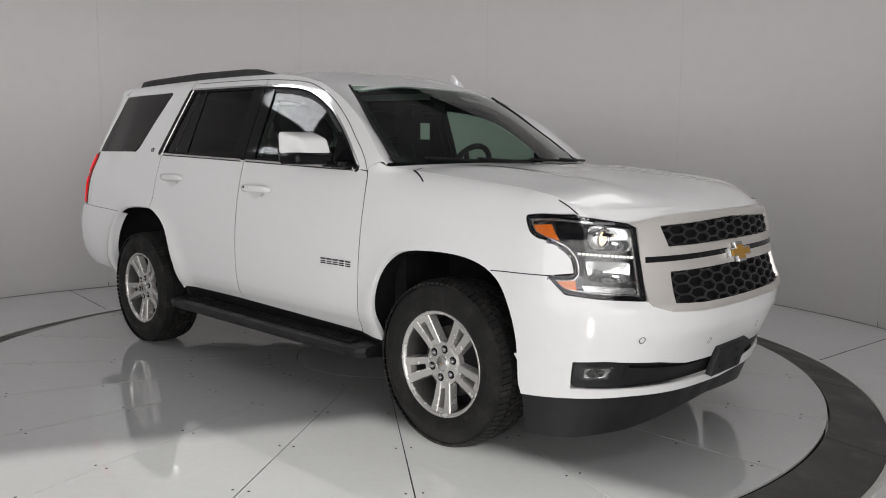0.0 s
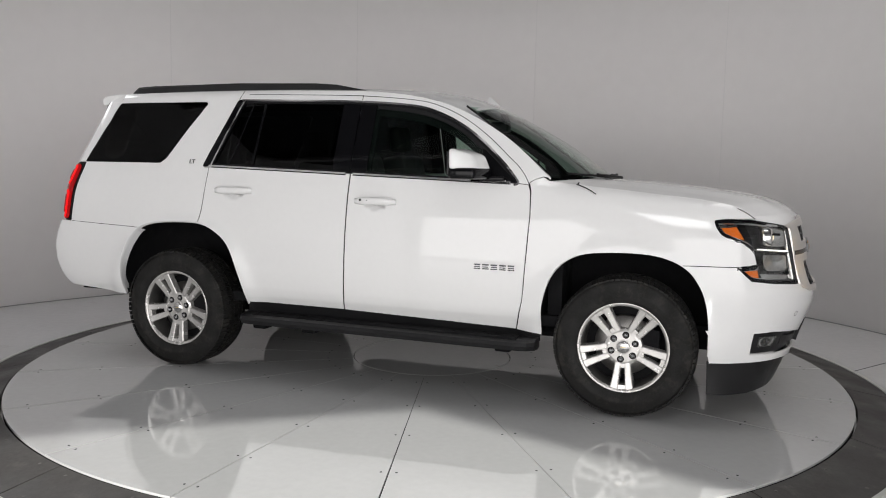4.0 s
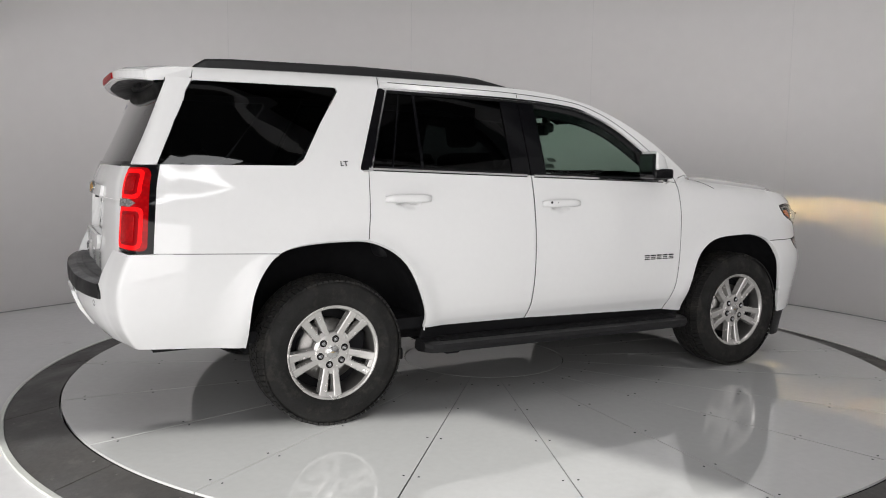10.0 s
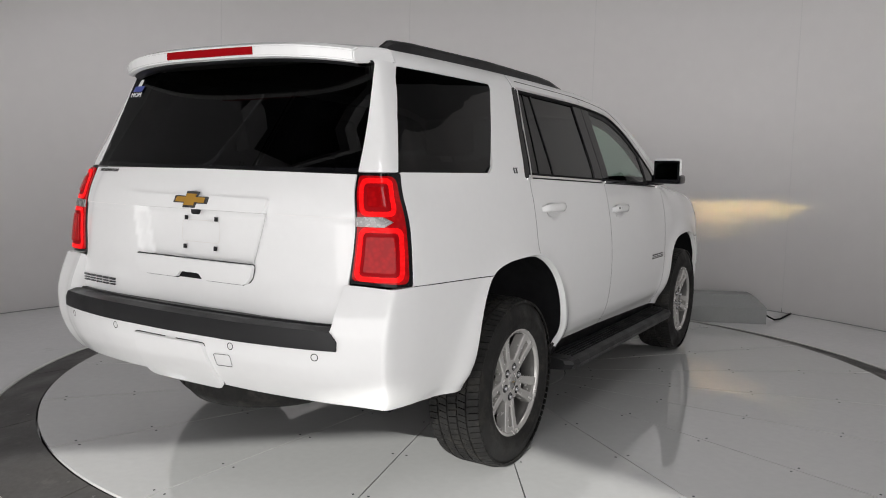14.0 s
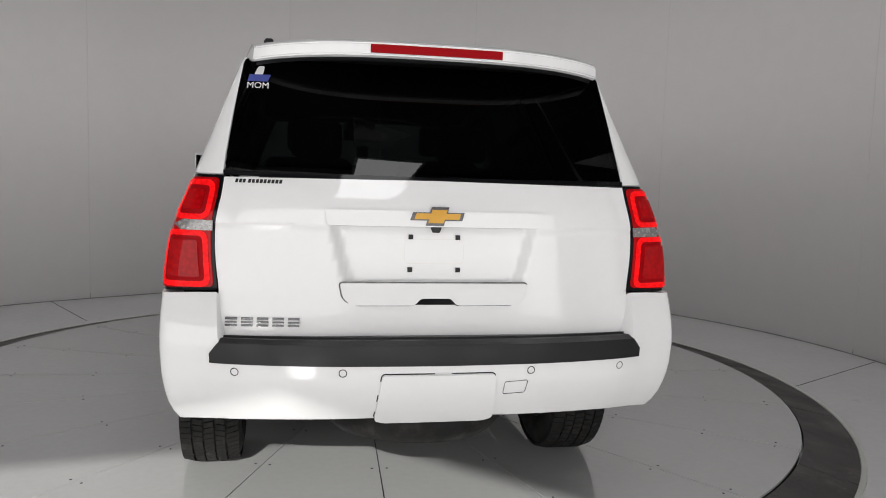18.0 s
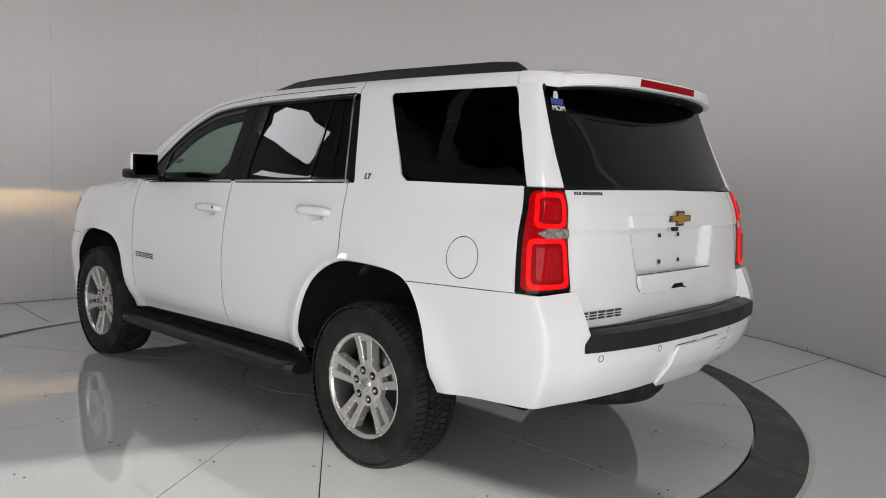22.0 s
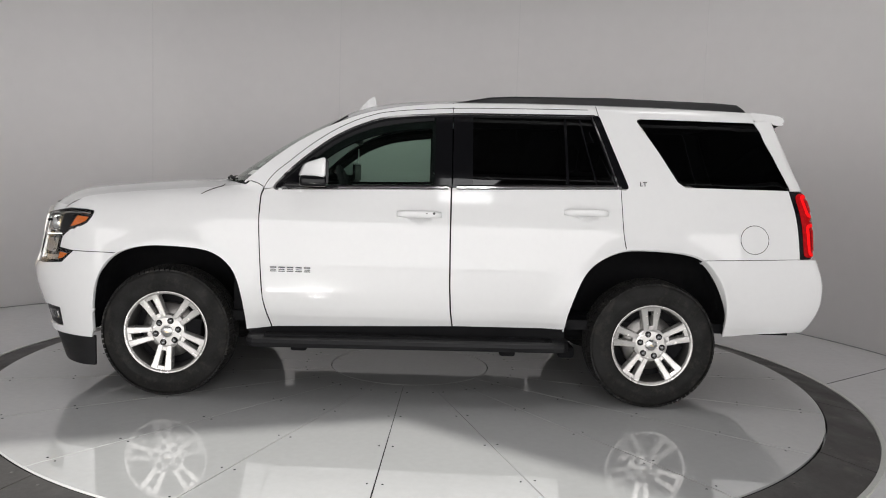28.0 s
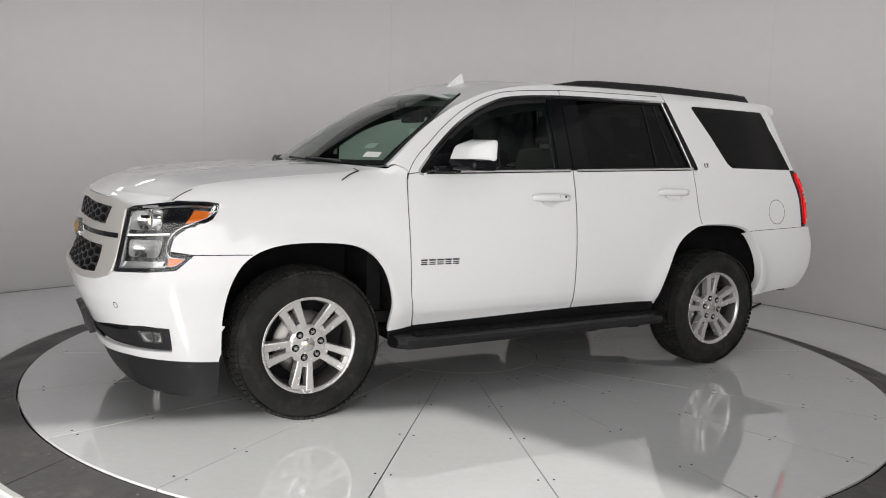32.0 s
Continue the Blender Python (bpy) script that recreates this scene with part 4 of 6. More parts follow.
    patch("rocker_panel", [(-0.950, 0.40), (0.995, 0.37), (1.0, 0.436), (0.85, 0.437), (-0.25, 0.469), (-0.932, 0.474)], W, BLACK, car, off=-0.012)
    # dark lines laid over the gaps between the panels, for the shade inside them
    for line in ([(0.9225, 1.236), (0.928, 1.10), (0.916, 0.87), (0.8985, 0.62), (0.853, 0.436)], [(-0.2185, 1.306), (-0.219, 1.0), (-0.225, 0.72), (-0.235, 0.56), (-0.250, 0.468)], [(-1.249, 1.338), (-1.2635, 1.1), (-1.280, 0.984)],
                 [(1.770, 0.8645), (1.90, 0.8655), (2.04, 0.866)], [(-1.758, 0.9255), (-1.803, 0.9265), (-2.10, 0.9375), (-2.340, 0.947)]):
        strip("panel_gap_line", spline(line, 4), W, 0.0034, LINER, car, off=0.0006, thick=0)
    # door handles
    for x0, z0, dr in ((-0.029, 1.148, door), (-1.035, 1.187, rdoor)):
        bmh = bmesh.new()
        prof = []
        for i in range(9):
            u = -1 + i / 4
            x = x0 + 0.134 * u
            p, n = surface_at(W, x, z0)
            h = 0.036 * (1 - 0.45 * abs(u) ** 4)
            prof.append((p, n, 0.0235 - 0.008 * abs(u) ** 4, h))
        rings = []
        for p, n, ht, out in prof:
            up = Vector((0, 0, 1))
            rings.append([bmh.verts.new(p + n * (out + o) + up * (ht * k)) for o, k in ((-0.018, -0.75), (-0.008, -1.05), (-0.001, -0.5), (0.0, 0.3), (-0.006, 0.95), (-0.018, 0.7))])
        for i in range(8):
            for k in range(6):
                bmh.faces.new((rings[i][k], rings[i][(k + 1) % 6], rings[i + 1][(k + 1) % 6], rings[i + 1][k]))
        for i in (0, 8):
            foot = [bmh.verts.new(v.co - prof[i][1] * 0.034) for v in rings[i]]
            for k in range(6):
                bmh.faces.new((rings[i][k], rings[i][(k + 1) % 6], foot[(k + 1) % 6], foot[k]))
        bmesh.ops.recalc_face_normals(bmh, faces=bmh.faces)
        part("handle", bmh, PAINT, dr, "body-coloured pull handle", smooth=True)
        if dr is door:
            for dx, r in ((-0.088, 0.0075), (-0.045, 0.005)):
                p, n = surface_at(W, x0 + dx, z0 + 0.004)
                kb = bmesh.new()
                revolve(kb, [(0.0005, 0.002), (r, 0.0015), (r, -0.004)], 12, m=Matrix.Translation(p + n * 0.0345) @ n.to_track_quat("Z", "Y").to_matrix().to_4x4())
                part("lock" if r > 0.006 else "button", kb, LAMPBOWL, dr)
    if side == 1:
        ring = [(-2.066 + 0.086 * math.cos(k * math.pi / 20), 1.058 + 0.086 * math.sin(k * math.pi / 20)) for k in range(40)]
        strip("fuel_door_gap", ring + ring[:1], W, 0.0035, LINER, quarter_panel, off=0.0008, thick=0)
    # letters of the model badge, as plain chrome plates
    for k in range(5):
        patch("badge_plate", letter_plates(k, side), W, BADGE, door, off=0.005, thick=0.006, cell=0.1)


    # headlight
    lamp = patch("headlight", LAMP, W, LAMPBOWL, car, off=-0.045, thick=0.0, label="headlight unit with clear lens and amber corners")
    patch("lens", LAMP, W, LENS, lamp, off=0.001, thick=0.0)
    rim_line = shrink(LAMP, 0.020)
    strip("chrome_rim", rim_line + rim_line[:1], W, 0.0035, CLEAR, lamp, off=-0.010, thick=0.02)
    strip("bezel", [p for p in shrink(LAMP, 0.007)] + [shrink(LAMP, 0.007)[0]], W, 0.017, GLOSS, lamp, off=0.0, thick=0.04)
    patch("shroud", [(2.10, 0.972), (2.175, 0.872), (2.20, 0.872), (2.21, 0.965), (2.19, 1.10), (2.06, 1.10)], W, GLOSS, lamp, off=-0.018)
    patch("indicator", [(1.965, 1.072), (2.05, 1.078), (2.092, 1.012), (2.03, 1.028), (1.985, 1.045)], W, AMBER, lamp, off=-0.008, label="amber corner indicator")
    patch("indicator", [(2.085, 0.846), (2.165, 0.852), (2.168, 0.812), (2.105, 0.822)], W, AMBER, lamp, off=-0.008, label="amber corner indicator")
    patch("light_strip", [[(2.175 + k * 0.0178, 0.9555 - k * 0.0011), (2.186 + k * 0.0178, 0.9555 - k * 0.0011), (2.186 + k * 0.0178, 0.9650 - k * 0.0011), (2.175 + k * 0.0178, 0.9650 - k * 0.0011)] for k in range(14)], W, LEDWHITE, lamp, off=-0.012, thick=0.004, label="row of white light diodes")
    patch("strip_shelf", [(2.16, 0.952), (2.43, 0.934), (2.43, 0.940), (2.16, 0.959)], W, LAMPBOWL, lamp, off=-0.006, thick=0.03)
    for c_a, c_z, pts in ((2.305, 0.888, [(2.205, 0.932), (2.405, 0.925), (2.395, 0.848), (2.225, 0.848)]), (2.300, 1.020, [(2.215, 1.078), (2.405, 1.062), (2.412, 0.972), (2.222, 0.978)])):
        patch("reflector_bowl", rounded(pts, 0.022), W, BOWLMIRROR, lamp, off=-0.012, thick=0, cell=0.012, lift=lambda a, z, c_a=c_a, c_z=c_z: -0.026 * math.exp(-((a - c_a) / 0.070) ** 2 - ((z - c_z) / 0.042) ** 2), label="mirror reflector bowl")
    patch("lower_reflector", [(2.19, 0.835), (2.42, 0.825), (2.425, 0.800), (2.20, 0.812)], W, CLEAR, lamp, off=-0.024)
    patch("chrome_edge", [(2.13, 0.805), (2.25, 0.790), (2.44, 0.780), (2.44, 0.787), (2.25, 0.797), (2.13, 0.812)], W, CHROME, lamp, off=-0.006)
    patch("chrome_edge", [(1.935, 1.092), (2.06, 1.100), (2.38, 1.074), (2.38, 1.085), (2.06, 1.109), (1.935, 1.102)], W, CHROME, lamp, off=-0.004)
    p0, n0 = surface_at(W, 2.297, 1.02)
    fwd = Vector((1, 0.12 * side, 0)).normalized()
    M = Matrix.Translation(p0 - fwd * 0.040) @ fwd.to_track_quat("Z", "Y").to_matrix().to_4x4()
    bmp = bmesh.new()
    revolve(bmp, [(0.030, 0.02), (0.036, 0.026), (0.050, 0.016), (0.052, -0.02)], 28, m=M)
    part("projector_ring", bmp, CHROME, lamp, smooth=True)
    bmp = bmesh.new()
    revolve(bmp, [(0.0005, 0.030), (0.012, 0.028), (0.022, 0.020), (0.030, 0.006)], 24, m=M)
    part("projector_bulb", bmp, BULB, lamp, "lit projector lens", smooth=True)

    # low beam: a small bright source between shutter plates that cut its light off above
    MB = Matrix.Translation(p0 - fwd * 0.012 + Vector((0, 0, 0.022))) @ Vector((1, 0, 0.0)).to_track_quat("Z", "Y").to_matrix().to_4x4()
    eb = bmesh.new()
    ups = MB.to_3x3().inverted() @ Vector((0, 0, 1))
    acr = ups.cross(Vector((0, 0, 1)))
    eb.faces.new([eb.verts.new(MB @ (acr * a_ + ups * u_)) for a_, u_ in ((-0.007, -0.0005), (0.007, -0.0005), (0.007, 0.0005), (-0.007, 0.0005))])
    part("beam_source", eb, BEAM, lamp, "lit low-beam source")
    sh = bmesh.new()
    for a0_, a1_, u0_, u1_, h1_ in ((-0.012, 0.012, 0.0006, 0.0026, 0.032), (-0.012, -0.004, -0.0090, -0.0016, 0.032), (-0.004, 0.004, -0.0090, -0.0034, 0.032), (0.004, 0.012, -0.0090, -0.0062, 0.032), (-0.014, -0.012, -0.0090, 0.0026, 0.032), (0.012, 0.014, -0.0090, 0.0026, 0.032), (-0.014, 0.014, -0.0090, 0.0026, -0.003)):
        r_ = bmesh.ops.create_cube(sh, size=1)
        h0_ = -0.002 if h1_ > 0 else -0.005
        for v in r_["verts"]:
            a_, u_, h_ = (a0_ + a1_) / 2 + v.co.x * (a1_ - a0_), (u0_ + u1_) / 2 + v.co.y * (u1_ - u0_), (h0_ + h1_) / 2 + v.co.z * (h1_ - h0_)
            v.co = MB @ (acr * a_ + ups * u_ + Vector((0, 0, h_)))
    part("beam_shutter", sh, LINER, lamp, "black shutter plates of the low beam")

    # tail lamp
    tl = patch("tail_lamp", TLAMP, W, GLOSS, car, off=-0.002, cell=0.02, label="red tail lamp in a black surround")
    patch("lens", rounded([(-2.350, 1.345), (-2.518, 1.345), (-2.590, 0.968), (-2.370, 0.960)], [0.05, 0.015, 0.02, 0.03]), W, REDDEEP, tl, off=0.004, cell=0.02)
    for zt, zb in ((1.336, 1.200), (1.162, 0.968)):
        f = lambda z: -2.511 - (1.33 - z) * 0.195
        quad = [(-2.394, zb), (-2.380, zt), (f(zt), zt), (f(zb), zb)]
        outer, inn = rounded(quad, 0.036, 5), rounded(shrink(quad, 0.018), 0.020, 5)
        patch("light_ring", [[outer[k], outer[(k + 1) % len(outer)], inn[(k + 1) % len(outer)], inn[k]] for k in range(len(outer))], W, REDLIT, tl, off=0.0085, thick=0.004, cell=0.03, label="lit red light ring")
        patch("reflector", rounded(shrink(quad, 0.020), 0.018, 4), W, REDCORE, tl, off=0.0065, thick=0.003, cell=0.03)
        patch("reflector_step", rounded(shrink(quad, 0.034), 0.010, 3), W, REDDEEP, tl, off=0.012, thick=0.006, cell=0.03)
    patch("reversing_lens", [(-2.415, 1.181), (-2.448, 1.199), (-2.552, 1.197), (-2.560, 1.163), (-2.448, 1.163)], W, REVERSE, tl, off=0.0095, thick=0.006, label="clear reversing lens")

    # mirror
    mir = empty("door_mirror", "", "")
    del_keys = [k for k in ("label", "category") if k in mir]
    for k in del_keys:
        del mir[k]
    mir.parent = car
    b = add_box(bmesh.new(), 0.555, 0.70, 0.965, 1.165, 1.352, 1.468, 0.024, 4)
    for v in b.verts:
        f = (v.co.x - 0.555) / 0.145
        v.co.y = 0.965 + (v.co.y - 0.965) * (1 - 0.32 * f * f)
        v.co.z = 1.352 + (v.co.z - 1.352) * (1 - 0.34 * f * f)
        v.co.x -= (v.co.y - 0.965) * 0.25 + 0.42 * f * (v.co.z - 1.352)
        v.co.y *= side
    bmesh.ops.recalc_face_normals(b, faces=b.faces)
    part("cap", b, PAINT, mir, "white mirror cap", smooth=True)
    b = add_box(bmesh.new(), 0.548, 0.705, 0.955, 1.160, 1.300, 1.362, 0.022, 3)
    add_box(b, 0.64, 0.78, 0.875, 0.985, 1.288, 1.318, 0.010, 2)
    for v in b.verts:
        v.co.x -= max(0, v.co.y - 0.965) * 0.25
        v.co.y *= side
    bmesh.ops.recalc_face_normals(b, faces=b.faces)
    part("base", b, GLOSS, mir, "black mirror base", smooth=True)
    b = add_box(bmesh.new(), 0.540, 0.556, 0.975, 1.155, 1.318, 1.452, 0.006, 2)
    for v in b.verts:
        v.co.x -= (v.co.y - 0.965) * 0.25
        v.co.y *= side
    bmesh.ops.recalc_face_normals(b, faces=b.faces)
    part("frame", b, GLOSS, mir)
    b = add_box(bmesh.new(), 0.5375, 0.541, 0.988, 1.142, 1.332, 1.440)
    for v in b.verts:
        v.co.x -= (v.co.y - 0.965) * 0.25
        v.co.y *= side
    bmesh.ops.recalc_face_normals(b, faces=b.faces)
    part("mirror_glass", b, MIRROR, mir, "mirror glass")

    # running board
    b = bmesh.new()
    prof = [(0.86, 0.375), (0.88, 0.405), (1.00, 0.402), (1.035, 0.392), (1.045, 0.372), (1.03, 0.345), (0.90, 0.335), (0.86, 0.345)]
    rows = []
    for x, inset in ((-0.955, 0.05), (-0.925, 0.012), (-0.86, 0.0), (0.0, 0.0), (0.88, 0.0), (0.945, 0.012), (0.985, 0.05)):
        rows.append([b.verts.new((x, side * (y - inset * (y > 0.95)), z - 0.010 * (x + 0.95) / 1.9)) for y, z in prof])
    for i in range(len(rows) - 1):
        for k in range(8):
            b.faces.new((rows[i][k], rows[i][(k + 1) % 8], rows[i + 1][(k + 1) % 8], rows[i + 1][k]))
    b.faces.new(rows[0][::-1])
    b.faces.new(rows[-1])
    bmesh.ops.recalc_face_normals(b, faces=b.faces)
    board = part("running_board", b, BLACK, car, "black ribbed running board")
    b = bmesh.new()
    for k in range(5):
        add_box(b, -0.86, 0.88, side * (0.905 + k * 0.022) - 0.004, side * (0.905 + k * 0.022) + 0.004, 0.392, 0.4065)
    part("tread_ribs", b, LINER, board)
    for x in (-0.62, 0.05, 0.70):
        part("bracket", box(x - 0.03, x + 0.03, min(side * 0.55, side * 0.90), max(side * 0.55, side * 0.90), 0.335, 0.365), LINER, board)

    # roof rail
    b = bmesh.new()
    pts = [(-2.10, 1.845, 0.006), (-2.075, 1.866, 0.018), (-2.03, 1.893, 0.022), (-1.90, 1.900, 0.020), (-1.2, 1.909, 0.020), (-0.60, 1.897, 0.020), (-0.45, 1.886, 0.018), (-0.30, 1.858, 0.014), (-0.19, 1.838, 0.004)]
    rows = []
    for x, zt, w in pts:
        y = skin(x, ROOF_EDGE(x))[1] - 0.062
        zb = min(zt - 0.004, 1.842 - max(0, x + 0.3) * 0.05)
        rows.append([b.verts.new((x, side * (y + dy), z)) for dy, z in ((-w, zb), (-w * 0.8, zt - 0.006), (-w * 0.5, zt), (w * 0.5, zt), (w * 0.9, zt - 0.012), (w, zb))])
    for i in range(len(rows) - 1):
        for k in range(6):
            b.faces.new((rows[i][k], rows[i][(k + 1) % 6], rows[i + 1][(k + 1) % 6], rows[i + 1][k]))
    b.faces.new(rows[0][::-1])
    b.faces.new(rows[-1])
    bmesh.ops.recalc_face_normals(b, faces=b.faces)
    part("roof_rail", b, BLACK, car, "black roof rail")

    # wheel wells
    for arch, nm in ((F_ARCH, "front"), (R_ARCH, "rear")):
        b = bmesh.new()
        rows = []
        for x, z in arch:
            y = skin(x, z)[1]
            cx = 1.46 if nm == "front" else -1.44
            rows.append([b.verts.new((x + (x - cx) * g, side * yy, z + (z - 0.4) * g)) for yy, g in ((y - 0.012, 0.0), (y - 0.06, 0.035), (0.50, 0.05), (0.50, -0.9))])
        for i in range(len(rows) - 1):
            for k in range(3):
                b.faces.new((rows[i][k], rows[i][k + 1], rows[i + 1][k + 1], rows[i + 1][k]))
        part("wheel_well", b, LINER, car, "black wheel-arch liner", smooth=True)

# middle panels
S1 = wrap("tail", 1)
SB = wrap("bump", 1)
patch("hood", [(0.004, -0.997), (0.996, -0.997), (0.996, 0.997), (0.004, 0.997)], hood_map, PAINT, car, cell=(0.05, 0.06), label="white hood with two soft ridges")
for s in (1, -1):
    HS = lambda t, v, s=s: (lambda p: (p[0], s * p[1], p[2]))(hood_map(t, v))
    strip("hood_gap", spline([(0.085, 0.925), (0.108, 0.965), (0.122, 0.985), (0.130, 0.999)], 4), HS, 0.006, LINER, car, off=0.0012, thick=0)
    strip("hood_gap", spline([(1.165, 1.279), (1.20, 1.269), (1.245, 1.251), (1.285, 1.228)], 4), wrap("tail", s), 0.005, LINER, car, off=0.0012, thick=0)
    strip("hood_gap", spline([(2.070, 1.172), (2.12, 1.150), (2.168, 1.118)], 4), wrap("tail", s), 0.005, LINER, car, off=0.0012, thick=0)
patch("roof", [(0.0, -0.998), (0.996, -0.998), (0.996, 0.998), (0.0, 0.998)], roof_map, PAINT, car, cell=(0.04, 0.08))
patch("headliner", [(0.02, -0.96), (0.97, -0.96), (0.97, 0.96), (0.02, 0.96)], roof_map, HEADLINER, car, off=-0.04, thick=0, cell=(0.08, 0.2))
shield = patch("windshield", [(0.012, -0.985), (0.992, -0.985), (0.992, 0.985), (0.012, 0.985)], shield_map, GLASS, car, thick=0.005, cell=(0.08, 0.08), label="clear windshield")
for v0, v1, t0, t1 in ((-0.985, 0.985, 0.93, 0.99), (-0.985, 0.985, 0.012, 0.07), (-0.985, -0.945, 0.07, 0.93), (0.945, 0.985, 0.07, 0.93), (-0.16, 0.16, 0.80, 0.93)):
    patch("shade_band", [(t0, v0), (t1, v0), (t1, v1), (t0, v1)], shield_map, GLOSS, shield, off=-0.007, thick=0, cell=(0.1, 0.1))
patch("inspection_sticker", [(0.09, 0.80), (0.15, 0.79), (0.15, 0.90), (0.09, 0.91)], shield_map, PAPER, shield, off=0.002, thick=0, label="white paper sticker")
patch("inspection_sticker", [(0.20, 0.72), (0.26, 0.72), (0.26, 0.80), (0.20, 0.80)], shield_map, PAPER, shield, off=-0.004, thick=0, label="white paper sticker")
for s in (1, -1):
    edge_pts = [Vector(shield_map(t / 12, s * 0.992)) for t in range(13)]
    part("pillar_seal", tube(bmesh.new(), [p + Vector((0, 0, 0.003)) for p in edge_pts], 0.008, 6), BLACK, shield)
part("cowl", tube(bmesh.new(), [Vector(shield_map(0.0, k / 10)) + Vector((0.025, 0, -0.026)) for k in range(-9, 10)], 0.026, 8), BLACK, car, "black cowl panel")
for y0, y1 in ((0.62, -0.02), (-0.10, -0.66)):
    w = part("wiper", tube(bmesh.new(), [Vector(shield_map(0.012 + 0.035 * (k / 10), (y0 + (y1 - y0) * k / 10) / 0.8)) + Vector((0.006, 0, 0.010)) for k in range(11)], 0.007, 6), BLACK, car, "black wiper")
    part("arm", tube(bmesh.new(), [Vector(shield_map(0.0, y0 / 0.8)) + Vector((0.05, 0, 0.02)), Vector(shield_map(0.03, (y0 * 0.45 + y1 * 0.55) / 0.8)) + Vector((0.012, 0, 0.020))], 0.008, 6), BLACK, w)
bmn = bmesh.new()
rows = []
for x, w, z in ((0.395, 0.012, 0.0), (0.37, 0.02, 0.020), (0.335, 0.016, 0.042), (0.302, 0.012, 0.058), (0.288, 0.010, 0.056), (0.275, 0.012, 0.0)):
    base = Vector(roof_map((x + 2.30) / 2.83, 0.385 / roof_map(0.93, 1.0)[1]))
    y = 0.385
    rows.append([bmn.verts.new((x, y - w, base.z - 0.006)), bmn.verts.new((x, y - w * 0.35, base.z + z)), bmn.verts.new((x, y + w * 0.35, base.z + z)), bmn.verts.new((x, y + w, base.z - 0.006))])
for i in range(5):
    for k in range(3):
        bmn.faces.new((rows[i][k], rows[i][k + 1], rows[i + 1][k + 1], rows[i + 1][k]))
bmesh.ops.recalc_face_normals(bmn, faces=bmn.faces)
part("antenna", bmn, PAINT, car, "white shark-fin antenna")

# nose: bumper, grille
MID = A_NOSE
bumper_half = [(1.770, 0.8635), (1.82, 0.8640), (2.045, 0.8645), (2.12, 0.793), (2.25, 0.779), (2.455, 0.768), (2.47, 0.748), (2.56, 0.722), (2.75, 0.708), (MID, 0.704)]
arch_edge = [p for p in F_ARCH if p[0] > 1.778 and p[1] > 0.345]
slot = rounded([(2.165, 0.512), (2.30, 0.517), (2.56, 0.497), (2.75, 0.465), (MID, 0.452), (2 * MID - 2.75, 0.465), (2 * MID - 2.56, 0.497), (2 * MID - 2.30, 0.517), (2 * MID - 2.165, 0.512), (2 * MID - 2.17, 0.395), (2 * MID - 2.5, 0.383), (MID, 0.358), (2.5, 0.383), (2.17, 0.395)], 0.02, 4)
upper = [bumper_half[0]] + bumper_half[1:] + [(2 * MID - a, z) for a, z in reversed(bumper_half[1:-1])] + [(2 * MID - 1.770, 0.8635)] + [(2 * MID - a, z) for a, z in arch_edge if z > 0.52] + [(2 * MID - 1.90, 0.52), (2 * MID - 2.165, 0.512), (2 * MID - 2.30, 0.517), (2 * MID - 2.56, 0.497), (2 * MID - 2.75, 0.465), (MID, 0.452), (2.75, 0.465), (2.56, 0.497), (2.30, 0.517), (2.165, 0.512), (1.90, 0.52)] + [p for p in reversed(arch_edge) if p[1] > 0.52]
cheek = [(1.90, 0.52), (2.165, 0.512), (2.17, 0.393), (2.17, 0.350), (1.935, 0.345)] + [p for p in reversed(arch_edge) if p[1] < 0.52]
cheek2 = [(2 * MID - a, z) for a, z in cheek]
lower = [(2.17, 0.350), (2.17, 0.393), (2.5, 0.383), (MID, 0.358), (2 * MID - 2.5, 0.383), (2 * MID - 2.17, 0.393), (2 * MID - 2.17, 0.350), (2 * MID - 2.45, 0.352), (2 * MID - 2.8, 0.335), (MID, 0.322), (2.8, 0.335), (2.45, 0.352)]
fb = patch("front_bumper", [upper, cheek, cheek2, lower], S1, PAINT, car, cell=0.05, label="white front bumper with parking sensors")
patch("lower_intake", slot, S1, BLACK, fb, off=-0.030, thick=0.0, cell=0.08, label="black lower intake")
patch("intake_bar", [(2.40, 0.480), (2.75, 0.445), (MID, 0.432), (2 * MID - 2.75, 0.445), (2 * MID - 2.40, 0.480), (2 * MID - 2.40, 0.43), (MID, 0.395), (2.40, 0.43)], S1, BLACK, fb, off=-0.010, cell=0.1)
